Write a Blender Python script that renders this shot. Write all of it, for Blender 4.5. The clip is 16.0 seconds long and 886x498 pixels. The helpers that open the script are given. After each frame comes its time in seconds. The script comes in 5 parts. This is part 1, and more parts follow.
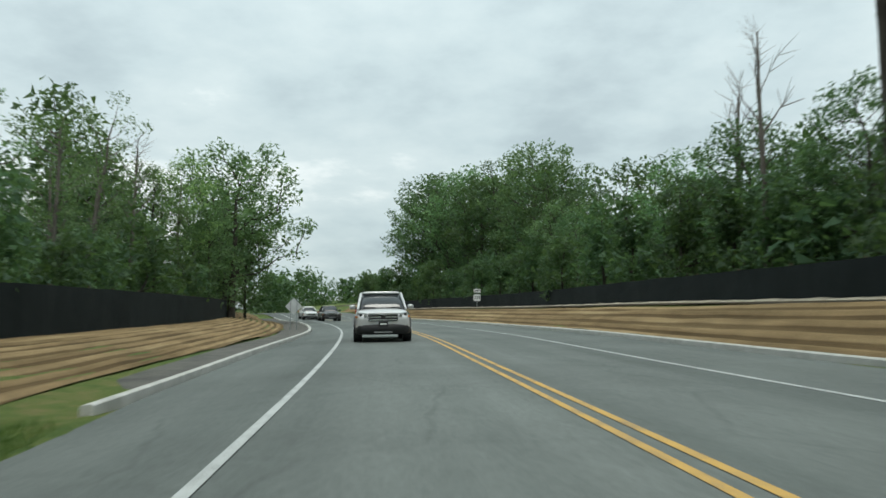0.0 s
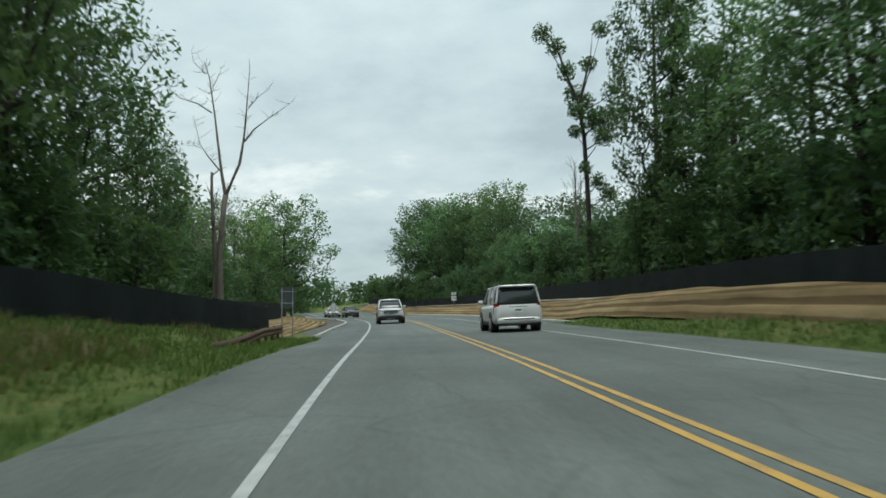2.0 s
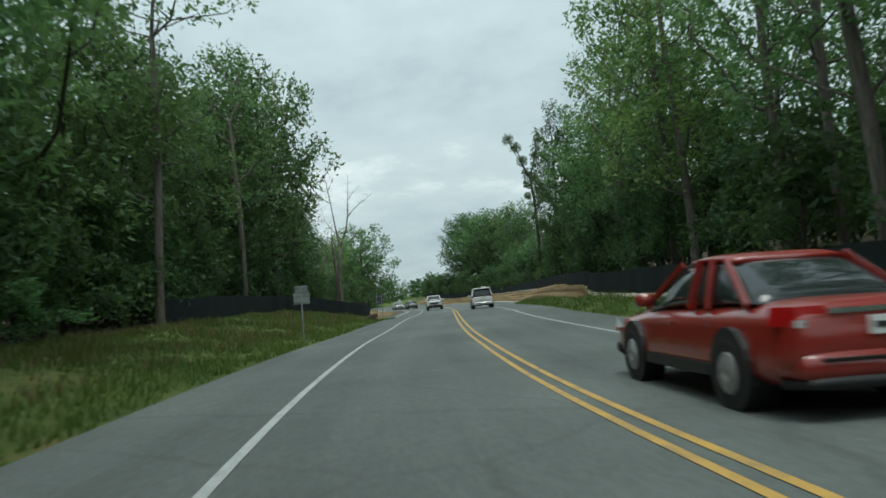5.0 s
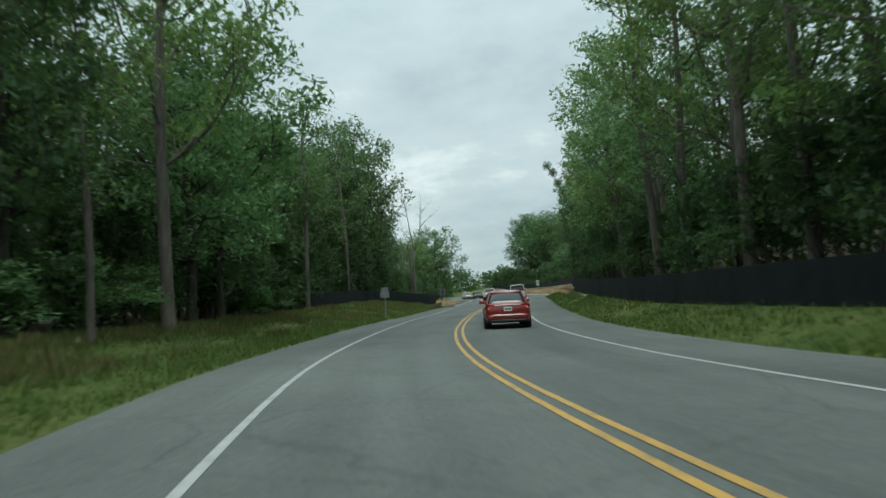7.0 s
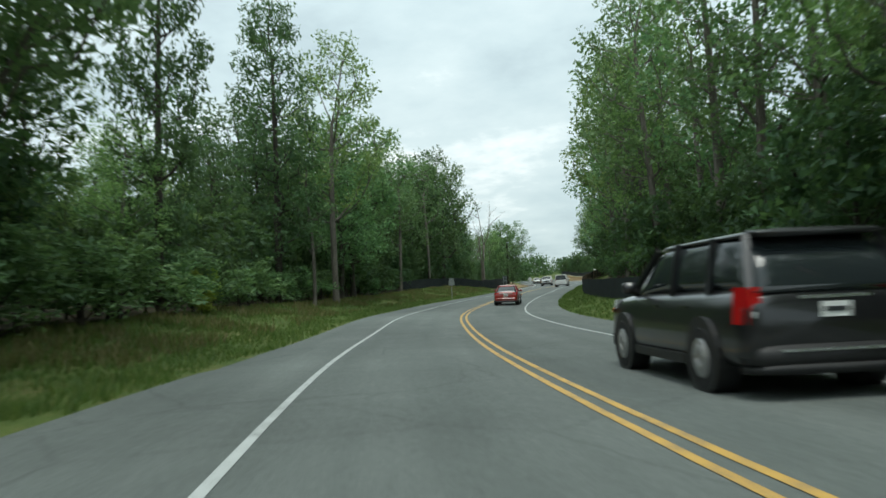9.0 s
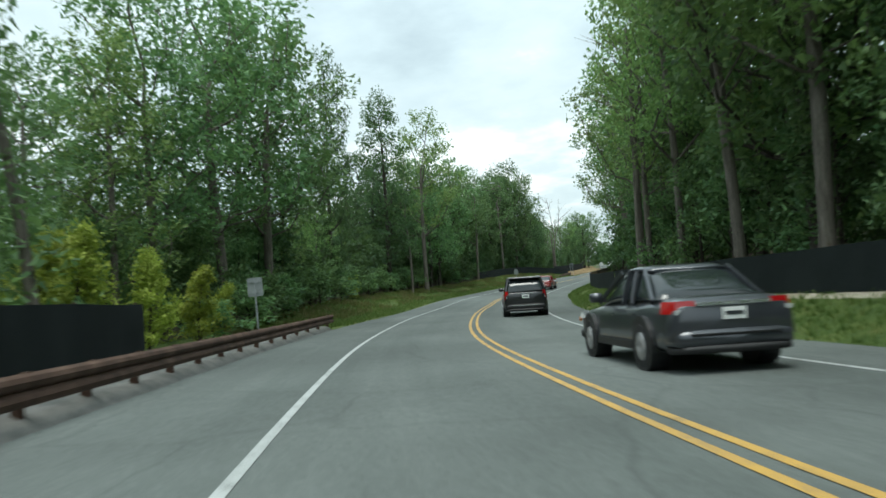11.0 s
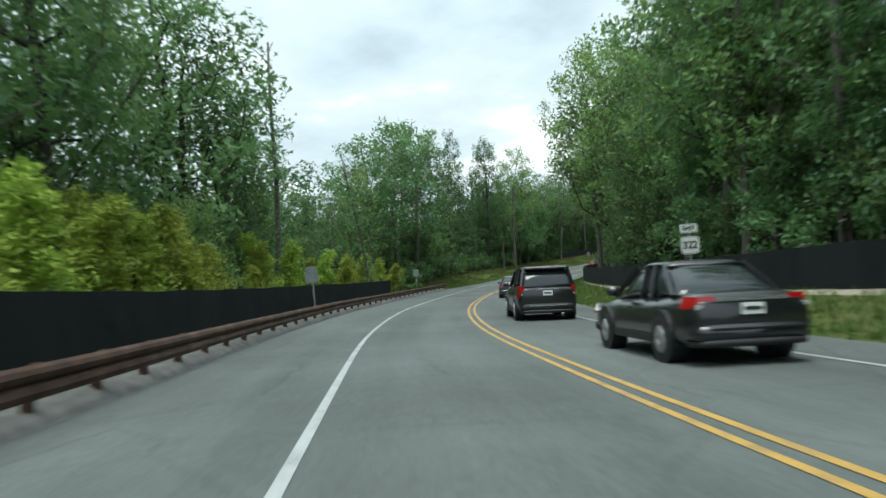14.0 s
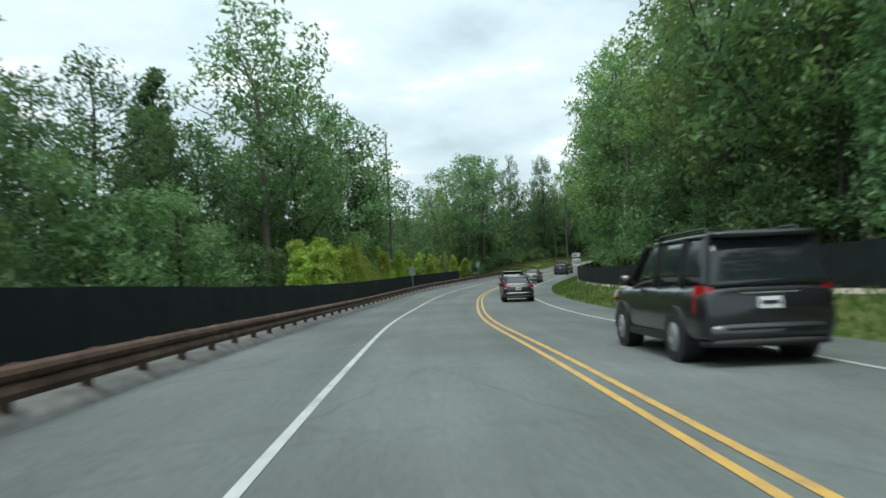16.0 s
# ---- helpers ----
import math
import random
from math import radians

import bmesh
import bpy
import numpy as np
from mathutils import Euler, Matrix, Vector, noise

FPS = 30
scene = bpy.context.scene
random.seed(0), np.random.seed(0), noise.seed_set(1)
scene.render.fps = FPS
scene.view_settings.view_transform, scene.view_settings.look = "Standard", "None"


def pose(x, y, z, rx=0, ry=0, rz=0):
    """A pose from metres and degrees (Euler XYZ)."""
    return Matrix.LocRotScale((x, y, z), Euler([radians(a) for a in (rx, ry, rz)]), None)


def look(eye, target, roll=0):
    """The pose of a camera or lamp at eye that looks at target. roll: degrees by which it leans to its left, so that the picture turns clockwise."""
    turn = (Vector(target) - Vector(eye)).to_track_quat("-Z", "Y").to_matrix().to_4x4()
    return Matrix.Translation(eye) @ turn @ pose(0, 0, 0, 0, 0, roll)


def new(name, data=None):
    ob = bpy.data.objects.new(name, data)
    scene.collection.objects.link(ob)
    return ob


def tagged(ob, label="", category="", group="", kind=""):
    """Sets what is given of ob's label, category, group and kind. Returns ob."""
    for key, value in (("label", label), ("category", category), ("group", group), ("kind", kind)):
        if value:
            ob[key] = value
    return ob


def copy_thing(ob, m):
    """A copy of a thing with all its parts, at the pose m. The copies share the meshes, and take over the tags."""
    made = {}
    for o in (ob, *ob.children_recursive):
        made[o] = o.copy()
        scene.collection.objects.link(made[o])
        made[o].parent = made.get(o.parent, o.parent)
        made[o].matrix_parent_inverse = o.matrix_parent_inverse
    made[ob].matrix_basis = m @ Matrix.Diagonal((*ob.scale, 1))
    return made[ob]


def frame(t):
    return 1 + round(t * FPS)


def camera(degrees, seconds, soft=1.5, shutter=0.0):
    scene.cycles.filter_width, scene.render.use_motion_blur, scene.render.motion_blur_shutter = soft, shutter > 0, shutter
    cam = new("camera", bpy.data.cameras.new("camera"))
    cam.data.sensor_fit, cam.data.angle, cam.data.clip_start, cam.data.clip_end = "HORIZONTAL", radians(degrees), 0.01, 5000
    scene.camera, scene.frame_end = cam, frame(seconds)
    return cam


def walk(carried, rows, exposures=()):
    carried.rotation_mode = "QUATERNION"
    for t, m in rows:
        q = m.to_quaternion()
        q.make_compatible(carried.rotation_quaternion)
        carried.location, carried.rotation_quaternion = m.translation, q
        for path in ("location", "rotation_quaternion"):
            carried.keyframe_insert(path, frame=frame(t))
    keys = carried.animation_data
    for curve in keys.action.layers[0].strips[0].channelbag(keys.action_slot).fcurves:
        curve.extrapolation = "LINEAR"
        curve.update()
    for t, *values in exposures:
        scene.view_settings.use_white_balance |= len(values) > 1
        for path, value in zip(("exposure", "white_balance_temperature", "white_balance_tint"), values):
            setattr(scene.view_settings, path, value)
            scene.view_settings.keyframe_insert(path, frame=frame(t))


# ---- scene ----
cam = camera(60.4, 16.0, soft=1.6, shutter=0.4)
PATH = [
    (0, (-0.000, -0.000, 1.170), (0.001, 9.935, 2.313), 0.40),
    (0.5, (0.459, -7.334, 0.954), (0.436, 2.604, 2.068), 1.00),
    (1, (0.910, -14.542, 0.682), (0.881, -4.603, 1.782), 0.01),
    (1.5, (1.416, -21.561, 0.445), (1.384, -11.623, 1.555), -0.33),
    (2, (1.944, -28.387, 0.181), (1.913, -18.448, 1.288), -1.14),
    (2.5, (2.526, -35.051, -0.040), (2.484, -25.108, 1.030), -1.99),
    (3, (3.116, -41.641, -0.291), (3.063, -31.692, 0.718), -3.45),
    (3.5, (3.872, -48.255, -0.505), (3.718, -38.307, 0.509), -3.57),
    (4, (4.763, -54.561, -0.707), (4.424, -44.618, 0.303), -4.08),
    (6.5, (11.261, -82.250, -1.528), (9.681, -72.424, -0.546), -4.05),
    (7, (13.119, -88.450, -1.640), (11.256, -78.670, -0.703), -3.73),
    (7.5, (15.182, -94.805, -1.743), (13.046, -85.075, -0.869), -3.59),
    (8, (17.449, -101.234, -1.833), (15.012, -91.573, -0.985), -2.71),
    (8.5, (19.934, -107.657, -1.902), (17.208, -98.070, -1.096), -2.37),
    (9, (22.605, -113.940, -1.954), (19.592, -104.434, -1.205), -2.49),
    (11.5, (38.538, -142.694, -1.699), (34.035, -133.780, -1.185), -3.08),
    (12, (42.036, -147.997, -1.555), (37.295, -139.203, -1.120), -2.23),
    (12.5, (45.940, -153.531, -1.404), (40.912, -144.897, -0.981), -2.02),
    (13, (50.458, -159.497, -1.254), (45.176, -151.014, -0.880), -2.07),
    (13.5, (55.385, -165.583, -1.019), (49.841, -157.264, -0.749), -2.77),
    (14, (60.465, -171.749, -0.695), (54.690, -163.588, -0.469), -2.26),
    (14.5, (65.990, -178.101, -0.359), (59.989, -170.103, -0.210), -2.05),
    (15, (71.822, -184.140, 0.046), (65.564, -176.341, 0.159), -1.82),
    (15.5, (77.771, -190.116, 0.464), (71.291, -182.500, 0.520), -1.48),
    (16, (83.797, -195.998, 0.902), (77.091, -188.580, 0.920), -1.84),
]
walk(cam, [(t, look(eye, target, roll)) for t, eye, target, roll in PATH],
     exposures=[(0.0, 0.11, 6450.0, 3.0), (3.5, -0.04, 6260.0, 0.0), (7.0, -0.06, 6210.0, -1.0), (9.0, 0.25, 6330.0, 1.0), (12.5, 0.44, 6160.0, 1.0), (16.0, 0.43, 6200.0, 4.0)])

# ---- sky and light ----
SUN_AZ, SUN_EL = -168.0, 74.0   # degrees: left of +y, above the horizon


def make_sky():
    w = bpy.data.worlds.new("sky")
    scene.world = w
    w.use_nodes = True
    nt = w.node_tree
    nt.nodes.clear()
    nd, ln = nt.nodes.new, nt.links.new
    out, bg = nd("ShaderNodeOutputWorld"), nd("ShaderNodeBackground")
    sky = nd("ShaderNodeTexSky")
    sky.sky_type, sky.sun_disc = "NISHITA", False
    sky.sun_elevation, sky.sun_rotation = radians(SUN_EL), radians(-SUN_AZ)
    dim = nd("ShaderNodeVectorMath")
    dim.operation, dim.inputs[3].default_value = "SCALE", 0.10
    ln(sky.outputs[0], dim.inputs[0])
    tc = nd("ShaderNodeTexCoord")
    sep = nd("ShaderNodeSeparateXYZ")
    ln(tc.outputs["Generated"], sep.inputs[0])
    lift = nd("ShaderNodeMath")
    lift.operation, lift.inputs[1].default_value = "MAXIMUM", 0.0
    ln(sep.outputs[2], lift.inputs[0])
    deep = nd("ShaderNodeMath")
    deep.operation, deep.inputs[1].default_value = "ADD", 0.22
    ln(lift.outputs[0], deep.inputs[0])
    flat = nd("ShaderNodeVectorMath")
    flat.operation = "DIVIDE"
    ln(tc.outputs["Generated"], flat.inputs[0])
    join = nd("ShaderNodeCombineXYZ")
    for i in range(3):
        ln(deep.outputs[0], join.inputs[i])
    ln(join.outputs[0], flat.inputs[1])
    mp = nd("ShaderNodeMapping")
    mp.inputs["Location"].default_value = (2.35, 0.6, 0.0)
    mp.inputs["Scale"].default_value = (0.9, 0.9, 0.9)
    ln(flat.outputs[0], mp.inputs[0])
    n1, n2 = nd("ShaderNodeTexNoise"), nd("ShaderNodeTexNoise")
    for n, sc, de, ro in ((n1, 1.1, 4.0, 0.5), (n2, 3.4, 7.0, 0.58)):
        n.inputs["Scale"].default_value, n.inputs["Detail"].default_value, n.inputs["Roughness"].default_value = sc, de, ro
        ln(mp.outputs[0], n.inputs["Vector"])
    mix = nd("ShaderNodeMix")
    mix.inputs[0].default_value = 0.38
    ln(n1.outputs["Fac"], mix.inputs[2])
    ln(n2.outputs["Fac"], mix.inputs[3])
    ramp = nd("ShaderNodeValToRGB")
    el = ramp.color_ramp.elements
    el[0].position, el[0].color = 0.38, (0.47, 0.54, 0.575, 1)
    el[1].position, el[1].color = 0.61, (0.95, 0.97, 0.97, 1)
    e = el.new(0.46)
    e.color = (0.58, 0.66, 0.69, 1)
    e = el.new(0.55)
    e.color = (0.68, 0.75, 0.77, 1)
    ln(mix.outputs[0], ramp.inputs[0])
    cover = nd("ShaderNodeMix")
    cover.data_type = "RGBA"
    cover.inputs[0].default_value = 0.88
    ln(dim.outputs[0], cover.inputs[6])
    ln(ramp.outputs[0], cover.inputs[7])
    vault = nd("ShaderNodeMath")
    vault.operation, vault.inputs[1].default_value, vault.inputs[2].default_value = "MULTIPLY_ADD", 0.75, 0.84
    ln(lift.outputs[0], vault.inputs[0])
    bright = nd("ShaderNodeVectorMath")
    bright.operation = "SCALE"
    ln(cover.outputs[2], bright.inputs[0])
    ln(vault.outputs[0], bright.inputs[3])
    ln(bright.outputs[0], bg.inputs[0])
    bg.inputs[1].default_value = 1.05
    ln(bg.outputs[0], out.inputs[0])


make_sky()
sun_data = bpy.data.lights.new("sun", "SUN")
sun_data.energy, sun_data.angle, sun_data.color = 1.4, radians(25), (1.0, 0.96, 0.9)
sun = new("sun", sun_data)
sun.matrix_world = look((-40 * math.sin(radians(SUN_AZ)), 40 * math.cos(radians(SUN_AZ)), 40 * math.tan(radians(SUN_EL))), (0, 0, 0))


# ---- materials ----
class Mat:
    """A small builder for node materials."""

    def __init__(self, name, rough=0.7, metal=0.0, spec=0.5):
        self.m = bpy.data.materials.new(name)
        self.m.use_nodes = True
        self.nt = self.m.node_tree
        self.b = self.nt.nodes["Principled BSDF"]
        self.b.inputs["Roughness"].default_value = rough
        self.b.inputs["Metallic"].default_value = metal
        self.b.inputs["Specular IOR Level"].default_value = spec

    def nd(self, kind, **kw):
        n = self.nt.nodes.new(kind)
        for k, v in kw.items():
            n.inputs[k].default_value = v
        return n

    def ln(self, a, b):
        self.nt.links.new(a, b)

    def coords(self, which="Object"):
        return self.nd("ShaderNodeTexCoord").outputs[which]

    def noise(self, scale, detail=4.0, rough=0.55, vec=None, stretch=None):
        n = self.nd("ShaderNodeTexNoise", Scale=scale, Detail=detail, Roughness=rough)
        vec = vec or self.coords()
        if stretch:
            mp = self.nd("ShaderNodeMapping", Scale=stretch)
            self.ln(vec, mp.inputs[0])
            vec = mp.outputs[0]
        self.ln(vec, n.inputs["Vector"])
        return n.outputs["Fac"]

    def ramp(self, fac, stops):
        r = self.nd("ShaderNodeValToRGB")
        el = r.color_ramp.elements
        while len(el) < len(stops):
            el.new(0.5)
        for e, (p, c) in zip(el, stops):
            e.position, e.color = p, (*c, 1)
        self.ln(fac, r.inputs[0])
        return r.outputs[0]

    def mix(self, fac, a, b, mode="MIX"):
        n = self.nd("ShaderNodeMix")
        n.data_type, n.blend_type = "RGBA", mode
        for sock, v in ((n.inputs[0], fac), (n.inputs[6], a), (n.inputs[7], b)):
            if isinstance(v, (int, float)):
                sock.default_value = v
            elif isinstance(v, tuple):
                sock.default_value = (*v, 1)
            else:
                self.ln(v, sock)
        return n.outputs[2]

    def colour(self, c):
        if isinstance(c, tuple):
            self.b.inputs["Base Color"].default_value = (*c, 1)
        else:
            self.ln(c, self.b.inputs["Base Color"])
        return self

    def bump(self, height, dist=0.02, strength=0.6):
        n = self.nd("ShaderNodeBump", Strength=strength, Distance=dist)
        self.ln(height, n.inputs["Height"])
        self.ln(n.outputs[0], self.b.inputs["Normal"])
        return self


def speckled(name, a, b, rough=0.7, metal=0.0, scale=3.0, fine=60.0, dist=0.01, stretch=None):
    m = Mat(name, rough, metal)
    big, small = m.noise(scale, 5, 0.6, stretch=stretch), m.noise(fine, 3, 0.6)
    c = m.ramp(big, [(0.3, a), (0.7, b)])
    c = m.mix(0.35, c, m.ramp(small, [(0.3, (0.25, 0.25, 0.25)), (0.7, (0.75, 0.75, 0.75))]), "OVERLAY")
    return m.colour(c).bump(small, dist).m


def make_asphalt():
    m = Mat("asphalt", 0.85, 0, 0.35)
    uv = m.coords("UV")
    sep = m.nd("ShaderNodeSeparateXYZ")
    m.ln(uv, sep.inputs[0])
    wear = m.noise(1.0, 4, 0.55, vec=uv, stretch=(9.0, 0.35, 1.0))
    blot = m.noise(0.16, 5, 0.6)
    grain = m.noise(70, 3, 0.7)
    base = m.ramp(wear, [(0.3, (0.096, 0.110, 0.103)), (0.7, (0.140, 0.156, 0.147))])
    base = m.mix(0.45, base, m.ramp(blot, [(0.32, (0.28, 0.28, 0.28)), (0.68, (0.70, 0.70, 0.70))]), "OVERLAY")
    base = m.mix(0.5, base, m.ramp(grain, [(0.3, (0.28, 0.28, 0.28)), (0.72, (0.72, 0.72, 0.72))]), "OVERLAY")
    chips = m.noise(13, 5, 0.75)
    base = m.mix(0.45, base, m.ramp(chips, [(0.34, (0.26, 0.26, 0.26)), (0.66, (0.74, 0.74, 0.74))]), "OVERLAY")
    patch = m.noise(0.9, 6, 0.7, vec=uv, stretch=(1.6, 0.5, 1.0))
    base = m.mix(0.4, base, m.ramp(patch, [(0.36, (0.36, 0.36, 0.36)), (0.64, (0.64, 0.64, 0.64))]), "OVERLAY")
    crack = m.nd("ShaderNodeTexVoronoi", Scale=0.35)
    crack.feature = "DISTANCE_TO_EDGE"
    warp = m.mix(0.25, m.coords(), m.nd_noise_colour(1.2))
    m.ln(warp, crack.inputs["Vector"])
    line = m.ramp(crack.outputs["Distance"], [(0.0, (0.5, 0.5, 0.5)), (0.012, (1, 1, 1))])
    base = m.mix(0.4, base, line, "MULTIPLY")
    return m.colour(base).bump(grain, 0.006, 0.5).m


def nd_noise_colour(self, scale):
    n = self.nd("ShaderNodeTexNoise", Scale=scale, Detail=3.0)
    self.ln(self.coords(), n.inputs["Vector"])
    return n.outputs["Color"]


Mat.nd_noise_colour = nd_noise_colour


def make_paint_line(name, col):
    m = Mat(name, 0.65)
    n, g = m.noise(2.5, 6, 0.7), m.noise(45, 3, 0.7)
    worn = m.ramp(m.mix(0.5, n, g), [(0.34, (0.13, 0.135, 0.13)), (0.50, col)])
    c = m.mix(0.3, worn, m.ramp(n, [(0.3, (0.35, 0.35, 0.35)), (0.7, (0.65, 0.65, 0.65))]), "OVERLAY")
    return m.colour(c).bump(g, 0.004).m


def make_grass(name, cols):
    m = Mat(name, 0.9, 0, 0.2)
    a, b = m.noise(0.22, 5, 0.6), m.noise(2.2, 6, 0.65)
    f = m.mix(0.5, a, b)
    c = m.ramp(f, [(0.34, cols[0]), (0.45, cols[1]), (0.53, cols[2]), (0.62, cols[3])])
    fine = m.noise(40, 3, 0.7)
    c = m.mix(0.5, c, m.ramp(fine, [(0.3, (0.25, 0.25, 0.25)), (0.7, (0.75, 0.75, 0.75))]), "OVERLAY")
    return m.colour(c).bump(fine, 0.05, 0.8).m


def make_leaf(name, dark, mid, light):
    m = Mat(name, 0.6, 0, 0.3)
    info, geo = m.nd("ShaderNodeObjectInfo"), m.nd("ShaderNodeNewGeometry")
    c = m.ramp(geo.outputs["Random Per Island"], [(0.0, dark), (0.55, mid), (1.0, light)])
    hsv = m.nd("ShaderNodeHueSaturation")
    for sock, lo, hi in (("Hue", 0.475, 0.515), ("Value", 0.75, 1.25)):
        r = m.nd("ShaderNodeMapRange")
        r.inputs[3].default_value, r.inputs[4].default_value = lo, hi
        m.ln(info.outputs["Random"], r.inputs[0])
        m.ln(r.outputs[0], hsv.inputs[sock])
    m.ln(c, hsv.inputs["Color"])
    m.colour(hsv.outputs[0])
    tr, sh = m.nd("ShaderNodeBsdfTranslucent"), m.nd("ShaderNodeMixShader", Fac=0.42)
    bright = m.mix(0.45, hsv.outputs[0], (0.19, 0.31, 0.06))
    m.ln(bright, tr.inputs["Color"])
    m.ln(m.b.outputs[0], sh.inputs[1])
    m.ln(tr.outputs[0], sh.inputs[2])
    m.ln(sh.outputs[0], m.nt.nodes["Material Output"].inputs["Surface"])
    return m.m


def make_bark(name, a, b):
    m = Mat(name, 0.9, 0, 0.2)
    n, f = m.noise(3.0, 5, 0.6, stretch=(3, 3, 0.4)), m.noise(26, 4, 0.65, stretch=(2, 2, 0.35))
    c = m.mix(0.5, m.ramp(n, [(0.3, a), (0.7, b)]), m.ramp(f, [(0.3, (0.22, 0.22, 0.22)), (0.7, (0.72, 0.72, 0.72))]), "OVERLAY")
    return m.colour(c).bump(f, 0.03).m


def make_rust():
    m = Mat("weathered_steel", 0.8, 0.25, 0.4)
    n, f = m.noise(1.6, 6, 0.65), m.noise(20, 4, 0.7, stretch=(1, 1, 0.4))
    c = m.ramp(n, [(0.32, (0.046, 0.026, 0.018)), (0.5, (0.088, 0.049, 0.033)), (0.68, (0.145, 0.090, 0.064))])
    c = m.mix(0.5, c, m.ramp(f, [(0.3, (0.25, 0.25, 0.25)), (0.7, (0.75, 0.75, 0.75))]), "OVERLAY")
    return m.colour(c).bump(f, 0.006).m


def make_straw():
    m = Mat("straw_mat", 0.95, 0, 0.15)
    uv = m.coords("UV")
    rows = m.noise(1.0, 4, 0.6, vec=uv, stretch=(22.0, 0.8, 1))
    blot, fibre = m.noise(0.5, 5, 0.6), m.noise(55, 3, 0.7)
    c = m.ramp(rows, [(0.3, (0.13, 0.092, 0.045)), (0.5, (0.25, 0.178, 0.092)), (0.7, (0.35, 0.265, 0.145))])
    c = m.mix(0.45, c, m.ramp(blot, [(0.3, (0.3, 0.3, 0.3)), (0.7, (0.68, 0.68, 0.68))]), "OVERLAY")
    c = m.mix(0.55, c, m.ramp(fibre, [(0.3, (0.25, 0.25, 0.25)), (0.7, (0.75, 0.75, 0.75))]), "OVERLAY")
    # shade of the furrows multiplied into the colour, in step with MAT_ROW's ridges
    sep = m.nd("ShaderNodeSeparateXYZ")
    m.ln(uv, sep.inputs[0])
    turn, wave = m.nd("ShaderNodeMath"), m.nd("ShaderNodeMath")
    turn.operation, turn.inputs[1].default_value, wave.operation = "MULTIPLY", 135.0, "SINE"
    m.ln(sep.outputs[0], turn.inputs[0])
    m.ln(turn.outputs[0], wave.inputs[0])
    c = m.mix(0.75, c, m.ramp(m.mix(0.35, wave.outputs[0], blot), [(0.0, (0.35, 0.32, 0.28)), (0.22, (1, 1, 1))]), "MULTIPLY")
    return m.colour(c).bump(fibre, 0.03, 0.8).m


def make_fabric():
    m = Mat("black_fabric", 0.85, 0, 0.15)
    n, f = m.noise(0.7, 5, 0.6, stretch=(1, 1, 0.5)), m.noise(90, 2, 0.5)
    c = m.ramp(n, [(0.3, (0.008, 0.012, 0.012)), (0.7, (0.018, 0.024, 0.024))])
    return m.colour(c).bump(m.mix(0.6, n, f), 0.05, 0.5).m


def make_car_paint(name, col, metal=0.0, rough=0.3):
    m = Mat(name, rough, metal, 0.5)
    m.b.inputs["Coat Weight"].default_value = 0.7
    m.b.inputs["Coat Roughness"].default_value = 0.08
    n = m.noise(1.2, 4, 0.6)
    lo = tuple(c * 0.82 for c in col)
    return m.colour(m.ramp(n, [(0.35, lo), (0.65, col)])).m


def plain(name, col, rough=0.6, metal=0.0, fine=30.0):
    return speckled(name, tuple(c * 0.85 for c in col), col, rough, metal, 1.5, fine, 0.002)


ASPHALT = make_asphalt()
GRAVEL = speckled("gravelly_asphalt", (0.055, 0.055, 0.05), (0.12, 0.115, 0.10), 0.95, 0, 1.2, 35.0, 0.02)
WHITE_LINE = make_paint_line("white_line_paint", (0.44, 0.46, 0.45))
YELLOW_LINE = make_paint_line("yellow_line_paint", (0.53, 0.32, 0.07))
CONCRETE = speckled("concrete", (0.36, 0.36, 0.33), (0.55, 0.55, 0.52), 0.85, 0, 1.8, 50.0, 0.008)
GROUND = make_grass("ground_cover", [(0.042, 0.068, 0.02), (0.072, 0.115, 0.028), (0.105, 0.14, 0.036), (0.165, 0.155, 0.06)])
BLADE = make_leaf("grass_blade", (0.045, 0.085, 0.02), (0.088, 0.145, 0.033), (0.155, 0.18, 0.055))
DRY = make_leaf("dry_grass_stem", (0.085, 0.078, 0.03), (0.16, 0.138, 0.055), (0.24, 0.205, 0.10))
STRAW = make_straw()
FABRIC = make_fabric()
PALE = speckled("pale_hem", (0.30, 0.26, 0.19), (0.50, 0.46, 0.36), 0.9)
GRIT = speckled("pale_grit", (0.085, 0.09, 0.084), (0.19, 0.188, 0.175), 0.95, 0, 2.2, 30.0, 0.03)
STAKE = make_bark("stake_wood", (0.09, 0.07, 0.05), (0.2, 0.16, 0.11))
RUST = make_rust()
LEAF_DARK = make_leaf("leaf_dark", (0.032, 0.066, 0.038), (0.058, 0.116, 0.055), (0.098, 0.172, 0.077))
LEAF_MID = make_leaf("leaf_mid", (0.074, 0.142, 0.068), (0.130, 0.236, 0.104), (0.200, 0.322, 0.135))
LEAF_LIGHT = make_leaf("leaf_light", (0.110, 0.188, 0.068), (0.200, 0.312, 0.108), (0.290, 0.415, 0.150))
LEAF_YELLOW = make_leaf("leaf_yellow", (0.20, 0.28, 0.04), (0.33, 0.43, 0.065), (0.45, 0.54, 0.11))
BARK = make_bark("bark", (0.032, 0.027, 0.022), (0.09, 0.08, 0.067))
BARK_PALE = make_bark("pale_bark", (0.085, 0.075, 0.062), (0.20, 0.18, 0.155))
GALV = speckled("galvanised_steel", (0.22, 0.24, 0.25), (0.40, 0.42, 0.43), 0.5, 0.6, 2.0, 60.0, 0.002)
SIGN_BACK = speckled("sign_back", (0.20, 0.22, 0.22), (0.33, 0.36, 0.36), 0.55, 0.3, 2.0, 40.0, 0.002)
